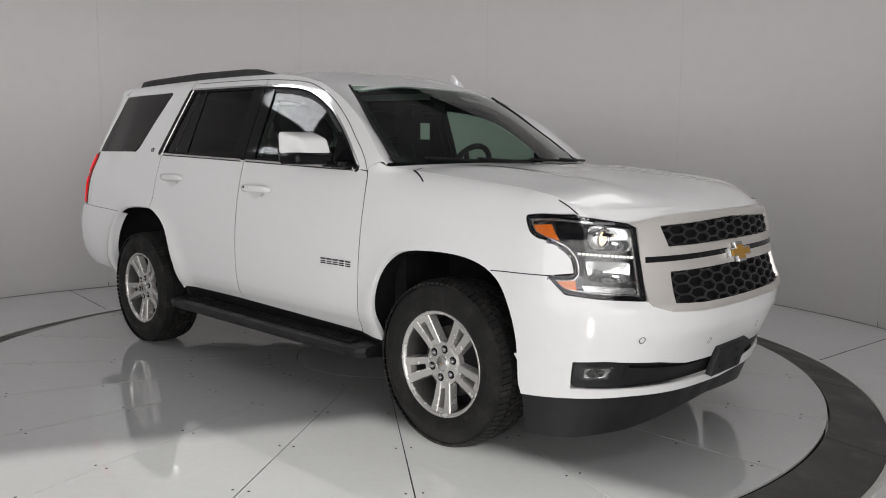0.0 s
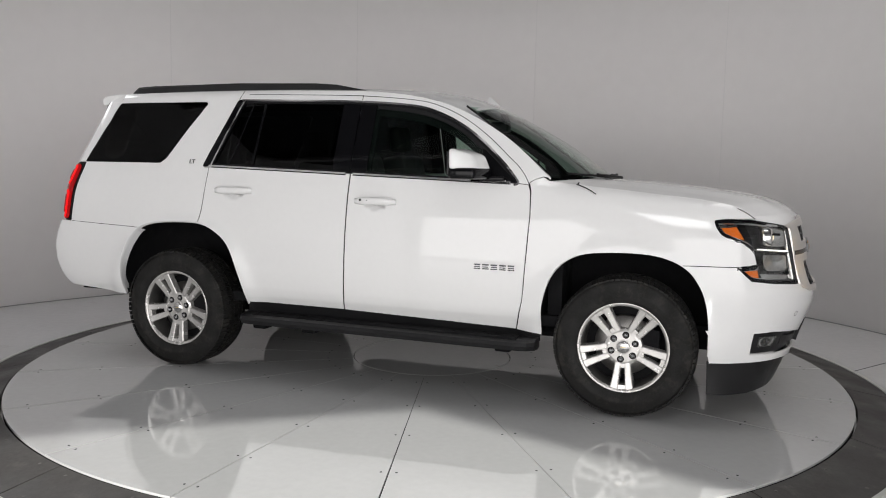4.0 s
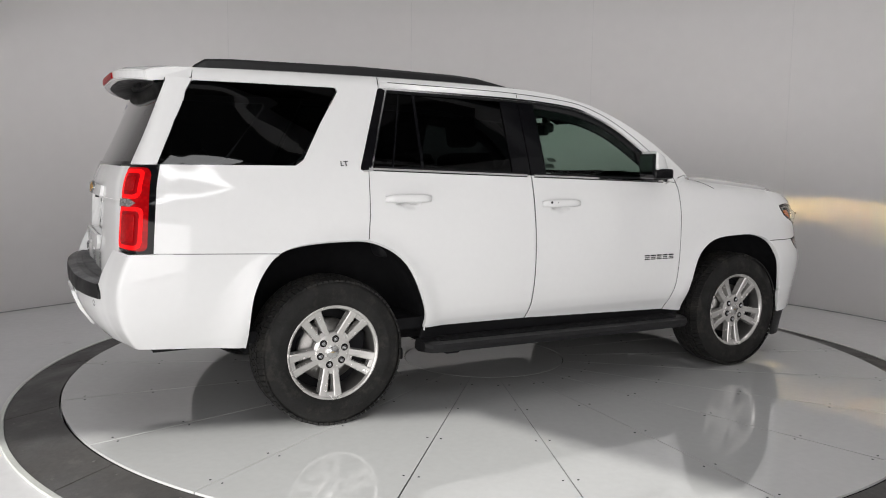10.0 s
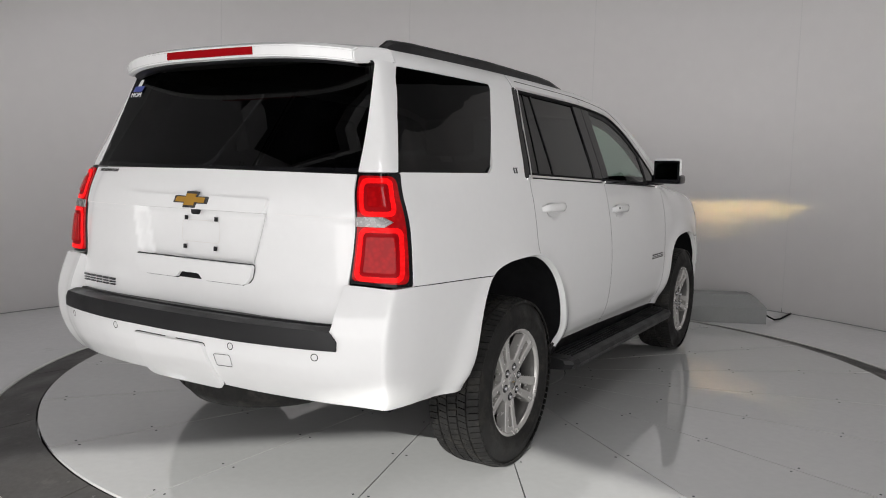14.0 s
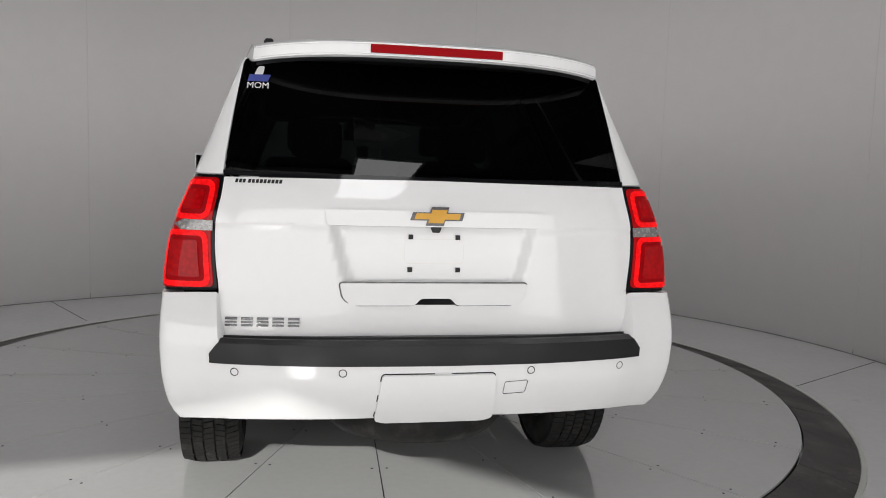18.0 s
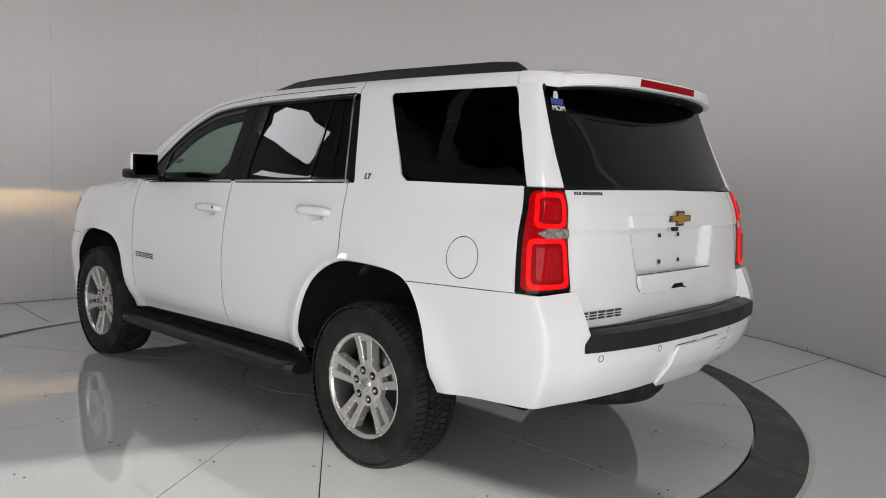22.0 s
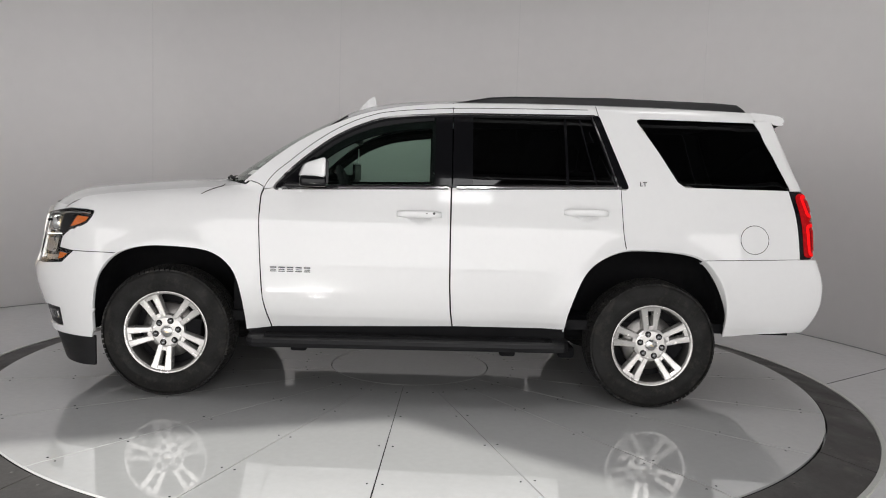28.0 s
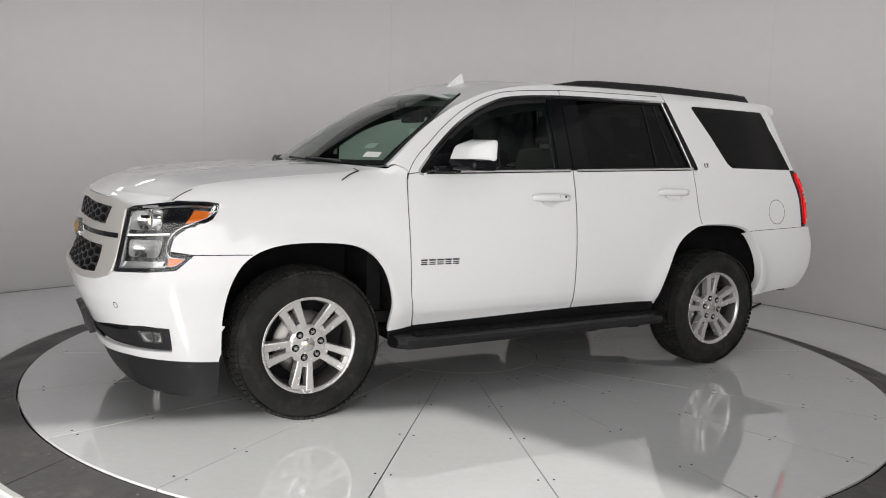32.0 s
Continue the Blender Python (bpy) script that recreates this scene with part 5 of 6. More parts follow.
for s in (1, -1):
    WS = wrap("tail", s)
    patch("fog_surround", [p for p in rounded([(2.172, 0.508), (2.42, 0.500), (2.42, 0.395), (2.178, 0.398)], 0.02)], WS, BLACK, fb, off=-0.012, thick=0.02)
    fog = patch("fog_light", rounded([(2.215, 0.488), (2.350, 0.486), (2.330, 0.432), (2.215, 0.432)], 0.008), WS, LAMPBOWL, fb, off=-0.008, label="clear fog light")
    patch("lens", rounded([(2.215, 0.488), (2.350, 0.486), (2.330, 0.432), (2.215, 0.432)], 0.008), WS, LENS, fog, off=-0.001, thick=0)
    patch("fog_reflector", rounded([(2.224, 0.481), (2.338, 0.479), (2.320, 0.440), (2.224, 0.440)], 0.012), WS, CLEAR, fog, off=-0.006, thick=0.002, cell=0.01, lift=lambda a, z: -0.012 * math.exp(-((a - 2.272) / 0.03) ** 2 - ((z - 0.46) / 0.016) ** 2))
    for a, z in ((2.43, 0.608), (2.87, 0.552)):
        c = [(a + 0.013 * math.cos(k * math.pi / 8), z + 0.013 * math.sin(k * math.pi / 8)) for k in range(17)]
        strip("sensor", c, WS, 0.003, LINER, fb, off=0.001, thick=0, label="parking sensor")
vh = [(1.925, 0.345), (2.17, 0.350), (2.45, 0.352), (2.8, 0.335), (MID, 0.322)]
vl = [(MID, 0.225), (2.8, 0.205), (2.5, 0.170), (2.25, 0.160), (2.05, 0.160), (1.945, 0.165)]
patch("air_dam", vh + [(2 * MID - a, z) for a, z in reversed(vh[:-1])] + [(2 * MID - a, z) for a, z in reversed(vl)] + vl[1:], S1, BLACK, car, off=-0.022, cell=0.07, label="dark grey plastic air dam")
patch("plate_bracket", rounded([(MID - 0.155, 0.505), (MID + 0.155, 0.505), (MID + 0.155, 0.365), (MID - 0.155, 0.365)], 0.006), S1, BLACK, fb, off=0.028, thick=0.03, cell=0.1, label="black plate bracket with four holes")
for da, z in ((-0.06, 0.465), (0.06, 0.465), (-0.09, 0.41), (0.09, 0.41)):
    patch("hole", [(MID + da + 0.008 * math.cos(k * math.pi / 5), z + 0.011 * math.sin(k * math.pi / 5)) for k in range(10)], S1, LINER, fb, off=0.0288, thick=0, cell=0.1)

nose_top = [(2.17, 1.115), (2.40, 1.085), (2.56, 1.104), (2.8, 1.108), (MID, 1.110)]
nose_back = [(MID, 1.150), (2.8, 1.150), (2.56, 1.150), (2.40, 1.148), (2.17, 1.140)]
patch("nose_panel", nose_top + [(2 * MID - a, z) for a, z in reversed(nose_top[:-1])] + [(2 * MID - a, z) for a, z in reversed(nose_back[1:])] + nose_back, S1, PAINT, car, off=-0.012, thick=0, cell=0.05, label="white panel under the lip of the hood")
g_out = [(2.430, 1.070), (2.390, 1.083), (2.56, 1.100), (2.8, 1.106), (MID, 1.108)]
g_low = [(2.457, 0.770), (2.472, 0.748), (2.56, 0.722), (2.75, 0.710), (MID, 0.706)]
grille = patch("grille", [(2.43, 1.066)] + g_out[1:] + [(2 * MID - a, z) for a, z in reversed(g_out[1:-1])] + [(2 * MID - 2.43, 1.066)] + [(2 * MID - a, z) for a, z in g_low] + [p for p in reversed(g_low[:-1])], S1, LINER, car, off=-0.022, thick=0.02, cell=0.06, label="satin chrome grille with black honeycomb inserts")


def clip(poly, frame_poly):
    """The part of a polygon inside a convex outline that runs anticlockwise."""
    out = list(poly)
    for i in range(len(frame_poly)):
        p, q = frame_poly[i - 1], frame_poly[i]
        inside = lambda v: (q[0] - p[0]) * (v[1] - p[1]) - (q[1] - p[1]) * (v[0] - p[0])
        src, out = out, []
        for k in range(len(src)):
            a, b = src[k - 1], src[k]
            da, db = inside(a), inside(b)
            if (da >= 0) != (db >= 0):
                t = da / (da - db)
                out.append((a[0] + (b[0] - a[0]) * t, a[1] + (b[1] - a[1]) * t))
            if db >= 0:
                out.append(b)
        if len(out) < 3:
            return []
    return out


for poly in ([(2.545, 1.070), (2.585, 0.984), (2 * MID - 2.585, 0.984), (2 * MID - 2.545, 1.070), (MID, 1.088)], [(2.588, 0.880), (2.580, 0.752), (2.75, 0.742), (MID, 0.738), (2 * MID - 2.75, 0.742), (2 * MID - 2.580, 0.752), (2 * MID - 2.588, 0.880)]):
    zs = [p[1] for p in poly]
    z0, z1 = min(zs), max(zs)
    polys = []
    rowh, colw = 0.0212, 0.1860
    for r in range(int((z1 - z0) / rowh) + 2):
        z = z0 + 0.004 + r * rowh
        for c in range(-5, 6):
            a = MID + (c + (0.5 if r % 2 else 0)) * colw
            shape = ((-1, 0), (-0.55, -1), (0.55, -1), (1, 0), (0.55, 1), (-0.55, 1))
            outer = [(a + 0.0600 * ca, z + 0.0212 * sa) for ca, sa in shape]
            inner = [(a + 0.0530 * ca, z + 0.0170 * sa) for ca, sa in shape]
            for k in range(6):
                piece = clip([outer[k], outer[(k + 1) % 6], inner[(k + 1) % 6], inner[k]], poly)
                if len(piece) > 2 and abs(sum(piece[i - 1][0] * piece[i][1] - piece[i][0] * piece[i - 1][1] for i in range(len(piece)))) > 2e-6:
                    polys.append(piece)
    patch("honeycomb", polys, S1, MESH, grille, off=-0.004, thick=0.014, cell=0.3)
frame_half = [[(2.39, 1.083), (2.56, 1.107), (2.8, 1.114), (MID, 1.116), (MID, 1.088), (2.545, 1.070)],
              [(2.43, 1.066), (2.39, 1.083), (2.545, 1.070), (2.585, 0.984), (2.588, 0.880), (2.580, 0.752), (2.56, 0.722), (2.472, 0.748), (2.457, 0.770)],
              [(2.585, 0.984), (MID, 0.984), (MID, 0.880), (2.588, 0.880)],
              [(2.580, 0.752), (2.75, 0.742), (MID, 0.738), (MID, 0.706), (2.75, 0.710), (2.56, 0.722)]]
patch("grille_frame", frame_half + [[(2 * MID - a, z) for a, z in p] for p in frame_half], S1, SATIN, grille, off=0.008, thick=0.032, cell=0.05, label="satin chrome grille frame")
for a0, a1 in ((2.462, MID - 0.09), (MID + 0.09, 2 * MID - 2.462)):
    patch("grille_slot", [(a0, 0.925), (a1, 0.922), (a1, 0.946), (a0, 0.949)], S1, GLOSS, grille, off=0.0095, thick=0.002, cell=0.08)


def bow(cx, cz, w, h, skew):
    """A plain bar badge: a wide bar with a taller middle."""
    return [(cx + x * w + y * h * skew, cz + y * h) for x, y in ((-0.5, -0.22), (-0.17, -0.22), (-0.17, -0.5), (0.17, -0.5), (0.17, -0.22), (0.5, -0.22), (0.5, 0.22), (0.17, 0.22), (0.17, 0.5), (-0.17, 0.5), (-0.17, 0.22), (-0.5, 0.22))]


patch("badge_frame", bow(MID, 0.923, 0.215, 0.092, 0.35), S1, CLEAR, grille, off=0.034, thick=0.03, cell=0.2, label="chrome badge frame")
patch("badge", bow(MID, 0.923, 0.185, 0.066, 0.35), S1, GOLD, grille, off=0.0375, thick=0.004, cell=0.2, label="gold badge")

# tail: gate, glass, spoiler, bumper
T = A_TAIL
gate_half = [(-2.531, 1.352), (-2.575, 1.10), (-2.605, 0.955), (-2.613, 0.780)]
def plate_recess(a, z):
    """Depth of the number-plate recess in the tailgate."""
    w = 0.400 - (1.192 - z) * 0.33
    dent = -0.042 * smooth01((w - abs(a - T)) / 0.05) * smooth01((1.222 - z) / 0.02) * smooth01((z - 0.925) / 0.03)
    ledge = 0.016 * smooth01((0.965 - z) / 0.11) * smooth01((abs(a - T) - w + 0.10) / 0.30) - 0.006 * smooth01((1.19 - z) / 0.012) * smooth01((z - 0.90) / 0.1)
    return dent + ledge


gate = patch("tailgate", gate_half + [(T, 0.778)] + [(2 * T - a, z) for a, z in reversed(gate_half)] + [(T, 1.358)], S1, PAINT, car, cell=0.02, gap=0.002, lift=plate_recess, label="white tailgate with number-plate recess")
for s in (1, -1):
    patch("gate_side", [(-2.108, 1.788), (-2.115, 1.776), (-2.173, 1.68), (-2.257, 1.575), (-2.306, 1.46), (-2.334, 1.360), (-2.526, 1.360), (-2.416, 1.79)], wrap("tail", s), PAINT, gate, gap=0.0015)
rg = [(-2.418, 1.786), (-2.529, 1.366)]


def rear_glass_map(a, z):
    """The rear window's own gentle curve between its sides."""
    u = (a - T) / (-2.48 - T)
    ex, ey, _ = S1(-2.48, z)
    mx = S1(T, z)[0]
    return mx + (ex - mx) * abs(u) ** 2.4, ey * u, z


rear_glass = patch("rear_window", rounded(rg + [(2 * T - a, z) for a, z in reversed(rg)], 0.02), rear_glass_map, GLASS_DARK, gate, off=-0.004, thick=0.004, cell=0.08, label="dark tinted rear window")
patch("window_band", [(-2.52, 1.374), (T, 1.368), (2 * T + 2.52, 1.374), (2 * T + 2.528, 1.358), (T, 1.353), (-2.528, 1.358)], S1, GLOSS, gate, off=-0.002, thick=0.004, cell=0.1)
bar = [(-2.937, 1.247), (-2.960, 1.192)]
patch("plate_bar", rounded(bar + [(2 * T - a, z) for a, z in reversed(bar)], 0.01), S1, PAINT, gate, off=0.016, thick=0.06, cell=0.1, label="white trim bar over the plate recess")
grip = [(-3.019, 0.990), (-3.031, 0.940), (-3.060, 0.913), (-3.282, 0.913), (-3.304, 0.938)]
patch("grip_bar", rounded(grip + [(2 * T - a, z) for a, z in reversed(grip)], 0.012), S1, PAINT, gate, off=0.018, thick=0.06, cell=0.1, label="white grip bar under the plate recess")
grip_line = shrink(rounded(grip + [(2 * T - a, z) for a, z in reversed(grip)], 0.012), -0.003)
strip("grip_gap", grip_line + grip_line[:1], S1, 0.005, LAMPBOWL, gate, off=0.001, thick=0)
strip("trim_gap", [(-2.56 - k * 0.05, 1.191) for k in range(8)], S1, 0.0018, SEAM, gate, off=0.0012, thick=0)
strip("trim_gap", [(2 * T + 2.56 + k * 0.05, 1.191) for k in range(8)], S1, 0.0018, SEAM, gate, off=0.0012, thick=0)
patch("grip_recess", [(-3.282, 0.913), (-3.304, 0.938), (2 * T + 3.304, 0.938), (2 * T + 3.282, 0.913)], S1, LINER, gate, off=0.004, thick=0, cell=0.1)
for da in (0.0885, -0.0885):
    for z in (1.156, 1.036):
        patch("plate_clip", [(T + da - 0.0085, z - 0.009), (T + da + 0.0085, z - 0.009), (T + da + 0.0085, z + 0.009), (T + da - 0.0085, z + 0.009)], S1, BLACK, gate, off=-0.037, thick=0.004, cell=0.1, label="black plate clip")
pl = rounded([(T - 0.11, 1.148), (T + 0.11, 1.148), (T + 0.11, 1.058), (T - 0.11, 1.058)], 0.02)
strip("plate_outline", pl + pl[:1], S1, 0.0016, SATIN, gate, off=-0.0405, thick=0)
patch("badge_frame", bow(T, 1.228, 0.195, 0.064, -0.35), S1, BADGE, gate, off=0.024, thick=0.010, cell=0.2, label="chrome badge frame")
patch("badge", bow(T, 1.228, 0.168, 0.046, -0.35), S1, GOLD, gate, off=0.0265, thick=0.004, cell=0.2, label="gold badge")
patch("camera_pod", rounded([(T - 0.02, 1.192), (T + 0.02, 1.192), (T + 0.012, 1.172), (T - 0.012, 1.172)], 0.004), S1, BLACK, gate, off=0.0, thick=0.02, cell=0.1)
for k in range(5):
    a0 = -2.642 - k * 0.0520
    patch("badge_plate", [[(a0, z0), (a0 - 0.038, z0), (a0 - 0.038, z1), (a0, z1)] for z0, z1 in ((0.838, 0.844), (0.850, 0.855), (0.861, 0.869))], S1, BADGE, gate, off=0.025, thick=0.006, cell=0.1)
for k in range(12):
    a0 = -2.580 - k * 0.0148 - (0.006 if k > 2 else 0)
    patch("lettering_bar", [(a0, 1.331), (a0 - 0.011, 1.331), (a0 - 0.011, 1.344), (a0, 1.344)], S1, BLACK, gate, off=0.0012, thick=0, cell=0.1)
# spoiler
bsp = bmesh.new()
bun = bmesh.new()
rows, under = [], []
for k in range(-12, 13):
    v = k / 12
    y = 0.698 * v
    f = 1 - abs(v) ** 3
    xr = -2.325 - 0.115 * f
    zt = ROOF_MID(0.0) + (1.842 - ROOF_MID(0.0)) * abs(v) ** 3
    e = 1 - 0.035 * abs(v) ** 4
    rows.append([bsp.verts.new(p) for p in ((-2.098 - 0.185 * f, y * 0.955, zt + 0.002), (-2.20 - 0.12 * f, y * 0.96, zt - 0.002), (xr + 0.03, y * e * 0.965, zt - 0.014), (xr, y * e * 0.965, zt - 0.028), (xr + 0.004, y * e * 0.97, zt - 0.070), (xr + 0.03, y * e * 0.975, zt - 0.076), (-2.112 - 0.17 * f, y, zt - 0.054))])
    under.append([bun.verts.new(p) for p in ((xr + 0.034, y * e * 0.955, zt - 0.074), (xr + 0.05, y * e * 0.955, zt - 0.086), (-2.15 - 0.14 * f, y * 0.97, zt - 0.066))])
for i in range(24):
    for k in range(7):
        bsp.faces.new((rows[i][k], rows[i][(k + 1) % 7], rows[i + 1][(k + 1) % 7], rows[i + 1][k]))
    for k in range(2):
        bun.faces.new((under[i][k], under[i][k + 1], under[i + 1][k + 1], under[i + 1][k]))
bsp.faces.new(rows[0][::-1])
bsp.faces.new(rows[-1])
bmesh.ops.recalc_face_normals(bsp, faces=bsp.faces)
bmesh.ops.bevel(bsp, geom=[e for e in bsp.edges if e.calc_face_angle(0) > 0.6], offset=0.005, segments=2, affect="EDGES")
spoiler = part("spoiler", bsp, PAINT, car, "white roof spoiler")
part("underside", bun, BLACK, spoiler, "black spoiler underside", smooth=True)
bl = bmesh.new()
rows = []
for k in range(-8, 9):
    y = 0.242 * k / 8
    xr = -2.325 - 0.115 * (1 - abs(y / 0.7) ** 3) - 0.004
    zt = ROOF_MID(0.0) - 0.034
    rows.append([bl.verts.new(p) for p in ((xr, y, zt), (xr, y, zt - 0.026 - 0.004), (xr + 0.02, y, zt - 0.03), (xr + 0.02, y, zt))])
for i in range(16):
    for k in range(4):
        bl.faces.new((rows[i][k], rows[i][(k + 1) % 4], rows[i + 1][(k + 1) % 4], rows[i + 1][k]))
bl.faces.new(rows[0][::-1])
bl.faces.new(rows[-1])
bmesh.ops.recalc_face_normals(bl, faces=bl.faces)
part("brake_light", bl, REDCORE, spoiler, "red high brake light")

B = A_BUMP
rb_top = [(-1.758, 0.9240), (-1.803, 0.9250), (-2.10, 0.9365), (-2.345, 0.9455), (-2.50, 0.946), (-2.60, 0.951), (-2.684, 0.954), (-2.698, 0.81), (-2.704, 0.788), (B, 0.786)]
rb_low = [(B, 0.512), (-3.24, 0.508), (-2.8, 0.502), (-2.56, 0.494), (-2.2, 0.474), (-1.925, 0.455)]
r_edge = [p for p in R_ARCH if p[0] < -1.766 and p[1] > 0.456]
rb = rb_top + [(2 * B - a, z) for a, z in reversed(rb_top[:-1])] + [(2 * B - a, z) for a, z in reversed(r_edge)] + [(2 * B - a, z) for a, z in reversed(rb_low)] + rb_low[1:] + r_edge
rear_bumper = patch("rear_bumper", rb, SB, PAINT, car, cell=(0.012, 0.04), thick=0.07, label="white rear bumper with parking sensors")
patch("step_pad", [(-2.703, 0.792), (B, 0.792), (2 * B + 2.703, 0.792), (2 * B + 2.672, 0.757), (2 * B + 2.672, 0.724), (B, 0.722), (-2.672, 0.724), (-2.672, 0.757)], SB, BLACK, rear_bumper, off=0.010, thick=0.03, cell=0.07, label="ribbed black step pad")
bst = bmesh.new()
rows = []
for k in range(-14, 15):
    v = k / 14
    a = B + v * (abs(B) - 2.703)
    p, n = surface_at(SB, a, 0.79)
    q = Vector((-2.525 + 0.055 * v * v, p.y * 0.985, 0.800))
    rows.append([bst.verts.new(x) for x in (p + n * 0.010, p * 0.75 + q * 0.25 + Vector((0, 0, 0.010)), p * 0.5 + q * 0.5 + Vector((0, 0, 0.005)), p * 0.45 + q * 0.55 + Vector((0, 0, 0.011)), p * 0.2 + q * 0.8 + Vector((0, 0, 0.004)), q)])
for i in range(28):
    for k in range(5):
        bst.faces.new((rows[i][k], rows[i][k + 1], rows[i + 1][k + 1], rows[i + 1][k]))
part("step_top", bst, BLACK, rear_bumper, "ribbed black step pad", smooth=False)
hp = [(B - 0.198, 0.690), (B + 0.198, 0.690), (B + 0.222, 0.512), (B + 0.19, 0.500), (B - 0.19, 0.500), (B - 0.222, 0.512)]
strip("hitch_gap", rounded(hp, 0.012), SB, 0.008, LINER, rear_bumper, off=0.001, thick=0)
patch("hitch_cover", rounded(hp, 0.012), SB, PAINT, rear_bumper, off=0.016, thick=0.03, cell=0.1, label="white hitch cover")
eye = rounded([(B - 0.240, 0.655), (B - 0.325, 0.660), (B - 0.322, 0.610), (B - 0.240, 0.606)], 0.008)
strip("tow_cap_gap", eye + eye[:1], SB, 0.0025, LAMPBOWL, rear_bumper, off=0.001, thick=0)
for s in (1, -1):
    for a, z in ((-2.755, 0.695), (-3.119, 0.697)):
        c = [(a + 0.013 * math.cos(k * math.pi / 8), z + 0.013 * math.sin(k * math.pi / 8)) for k in range(17)]
        strip("sensor", c, wrap("bump", s), 0.003, LINER, rear_bumper, off=0.001, thick=0, label="parking sensor")

# decal on the rear window: plain shapes and its word
patch("decal", rounded([(-2.503, 1.756), (-2.535, 1.756), (-2.540, 1.722), (-2.498, 1.722)], 0.01), S1, WHITEPRINT, rear_glass, off=0.001, thick=0, cell=0.1, label="white and blue window decal")
patch("decal_band", [(-2.475, 1.724), (-2.578, 1.724), (-2.575, 1.698), (-2.478, 1.698)], S1, BLUEPRINT, rear_glass, off=0.0015, thick=0, cell=0.1)


def word(text, size, p, n, up, material, parent, name="lettering", depth=0.001):
    cu = bpy.data.curves.new(name, "FONT")
    cu.body, cu.size, cu.align_x, cu.align_y, cu.extrude = text, size, "CENTER", "CENTER", depth
    tmp = bpy.data.objects.new(name, cu)
    scene.collection.objects.link(tmp)
    bpy.context.view_layer.update()
    me = bpy.data.meshes.new_from_object(tmp.evaluated_get(bpy.context.evaluated_depsgraph_get()))
    bpy.data.objects.remove(tmp)
    x = up.cross(n).normalized()
    u = n.cross(x).normalized()
    m = Matrix.Translation(p + n * 0.002) @ Matrix((x, u, n)).transposed().to_4x4()
    me.transform(m)
    me.materials.clear()
    me.materials.append(material)
    ob = new(name, me)
    ob.parent = parent
    return ob


p, n = surface_at(S1, -2.535, 1.682)
word("MOM", 0.034, p, n, Vector((0, 0, 1)), WHITEPRINT, rear_glass)
for s in (1, -1):
    p, n = surface_at(wrap("tail", s), -1.385, 1.371)
    word("LT", 0.040, p, n, Vector((0, 0, 1)), BADGE, car, "trim_letters", 0.003)

# ------------------------------------------------------------ underbody and cabin
part("underbody", box(-1.85, 2.0, -0.56, 0.56, 0.33, 0.48, bevel=0.03), LINER, car, "black underbody")
part("rear_valance", box(-2.34, -2.1, -0.50, 0.50, 0.52, 0.62, bevel=0.03), LINER, car)
part("cabin_floor", box(-2.35, 1.2, -0.86, 0.86, 0.46, 0.52), LINER, car)
part("firewall", box(1.02, 1.10, -0.82, 0.82, 0.5, 1.24), LINER, car)
part("radiator", box(2.02, 2.10, -0.62, 0.62, 0.35, 1.06), LINER, car)
part("axle", tube(bmesh.new(), [Vector((-1.473, y, 0.39)) for y in (-0.75, -0.12, 0.12, 0.75)], 0.05, 10), LINER, car)
part("axle", tube(bmesh.new(), [Vector((1.473, y, 0.38)) for y in (-0.75, 0.75)], 0.05, 10), LINER, car)
sp = bmesh.new()
revolve(sp, [(0.16, 0.36), (0.34, 0.36), (0.375, 0.40), (0.375, 0.50), (0.34, 0.54)], 40, m=Matrix.Translation((-2.08, 0, 0)))
part("spare_tyre", sp, TYRE, car, "spare tyre under the tail", smooth=True)
for x in (-1.0, -0.62, 0.72):
    part("crossmember", box(x - 0.05, x + 0.05, -0.7, 0.7, 0.24, 0.31, bevel=0.015), LINER, car)


def seat(x, y, w, h, head=True):
    b = bmesh.new()
    add_box(b, x - 0.28, x + 0.26, y - w / 2, y + w / 2, 0.74, 0.90, 0.05, 3)
    r = bmesh.new()
    add_box(r, -0.09, 0.07, -w / 2, w / 2, 0, h, 0.06, 4)
    bmesh.ops.transform(r, matrix=pose(x - 0.27, y, 0.84, 0, -14, 0), verts=r.verts)
    s = part("seat", b, CLOTH, car, "black leather seat", smooth=True)
    part("backrest", r, CLOTH, s, smooth=True)
    if head:
        q = bmesh.new()
        add_box(q, -0.05, 0.05, -0.13, 0.13, 0, 0.19, 0.045, 3)
        bmesh.ops.transform(q, matrix=pose(x - 0.43, y, 0.86 + h, 0, -8, 0), verts=q.verts)
        part("headrest", q, CLOTH, s, smooth=True)


seat(0.02, 0.40, 0.52, 0.62)
seat(0.02, -0.40, 0.52, 0.62)
seat(-0.70, 0.38, 0.50, 0.58)
seat(-0.70, -0.38, 0.50, 0.58)
seat(-1.85, 0.0, 0.92, 0.45, False)
d = bmesh.new()
add_box(d, 0.62, 1.08, -0.80, 0.80, 0.82, 1.235, 0.07, 4)
add_box(d, 0.58, 0.80, 0.22, 0.56, 1.16, 1.285, 0.04, 3)
add_box(d, -0.25, 0.66, -0.14, 0.14, 0.55, 0.92, 0.04, 2)
part("dashboard", d, DASH, car, "dark grey dashboard and console", smooth=True)
sw = bmesh.new()
MS = Matrix.Translation((0.44, 0.40, 1.245)) @ pose(0, 0, 0, 0, -66, 0)
ring = [MS @ Vector((0.185 * math.cos(k * math.pi / 16), 0.185 * math.sin(k * math.pi / 16), 0)) for k in range(33)]
tube(sw, ring, 0.019, 8)
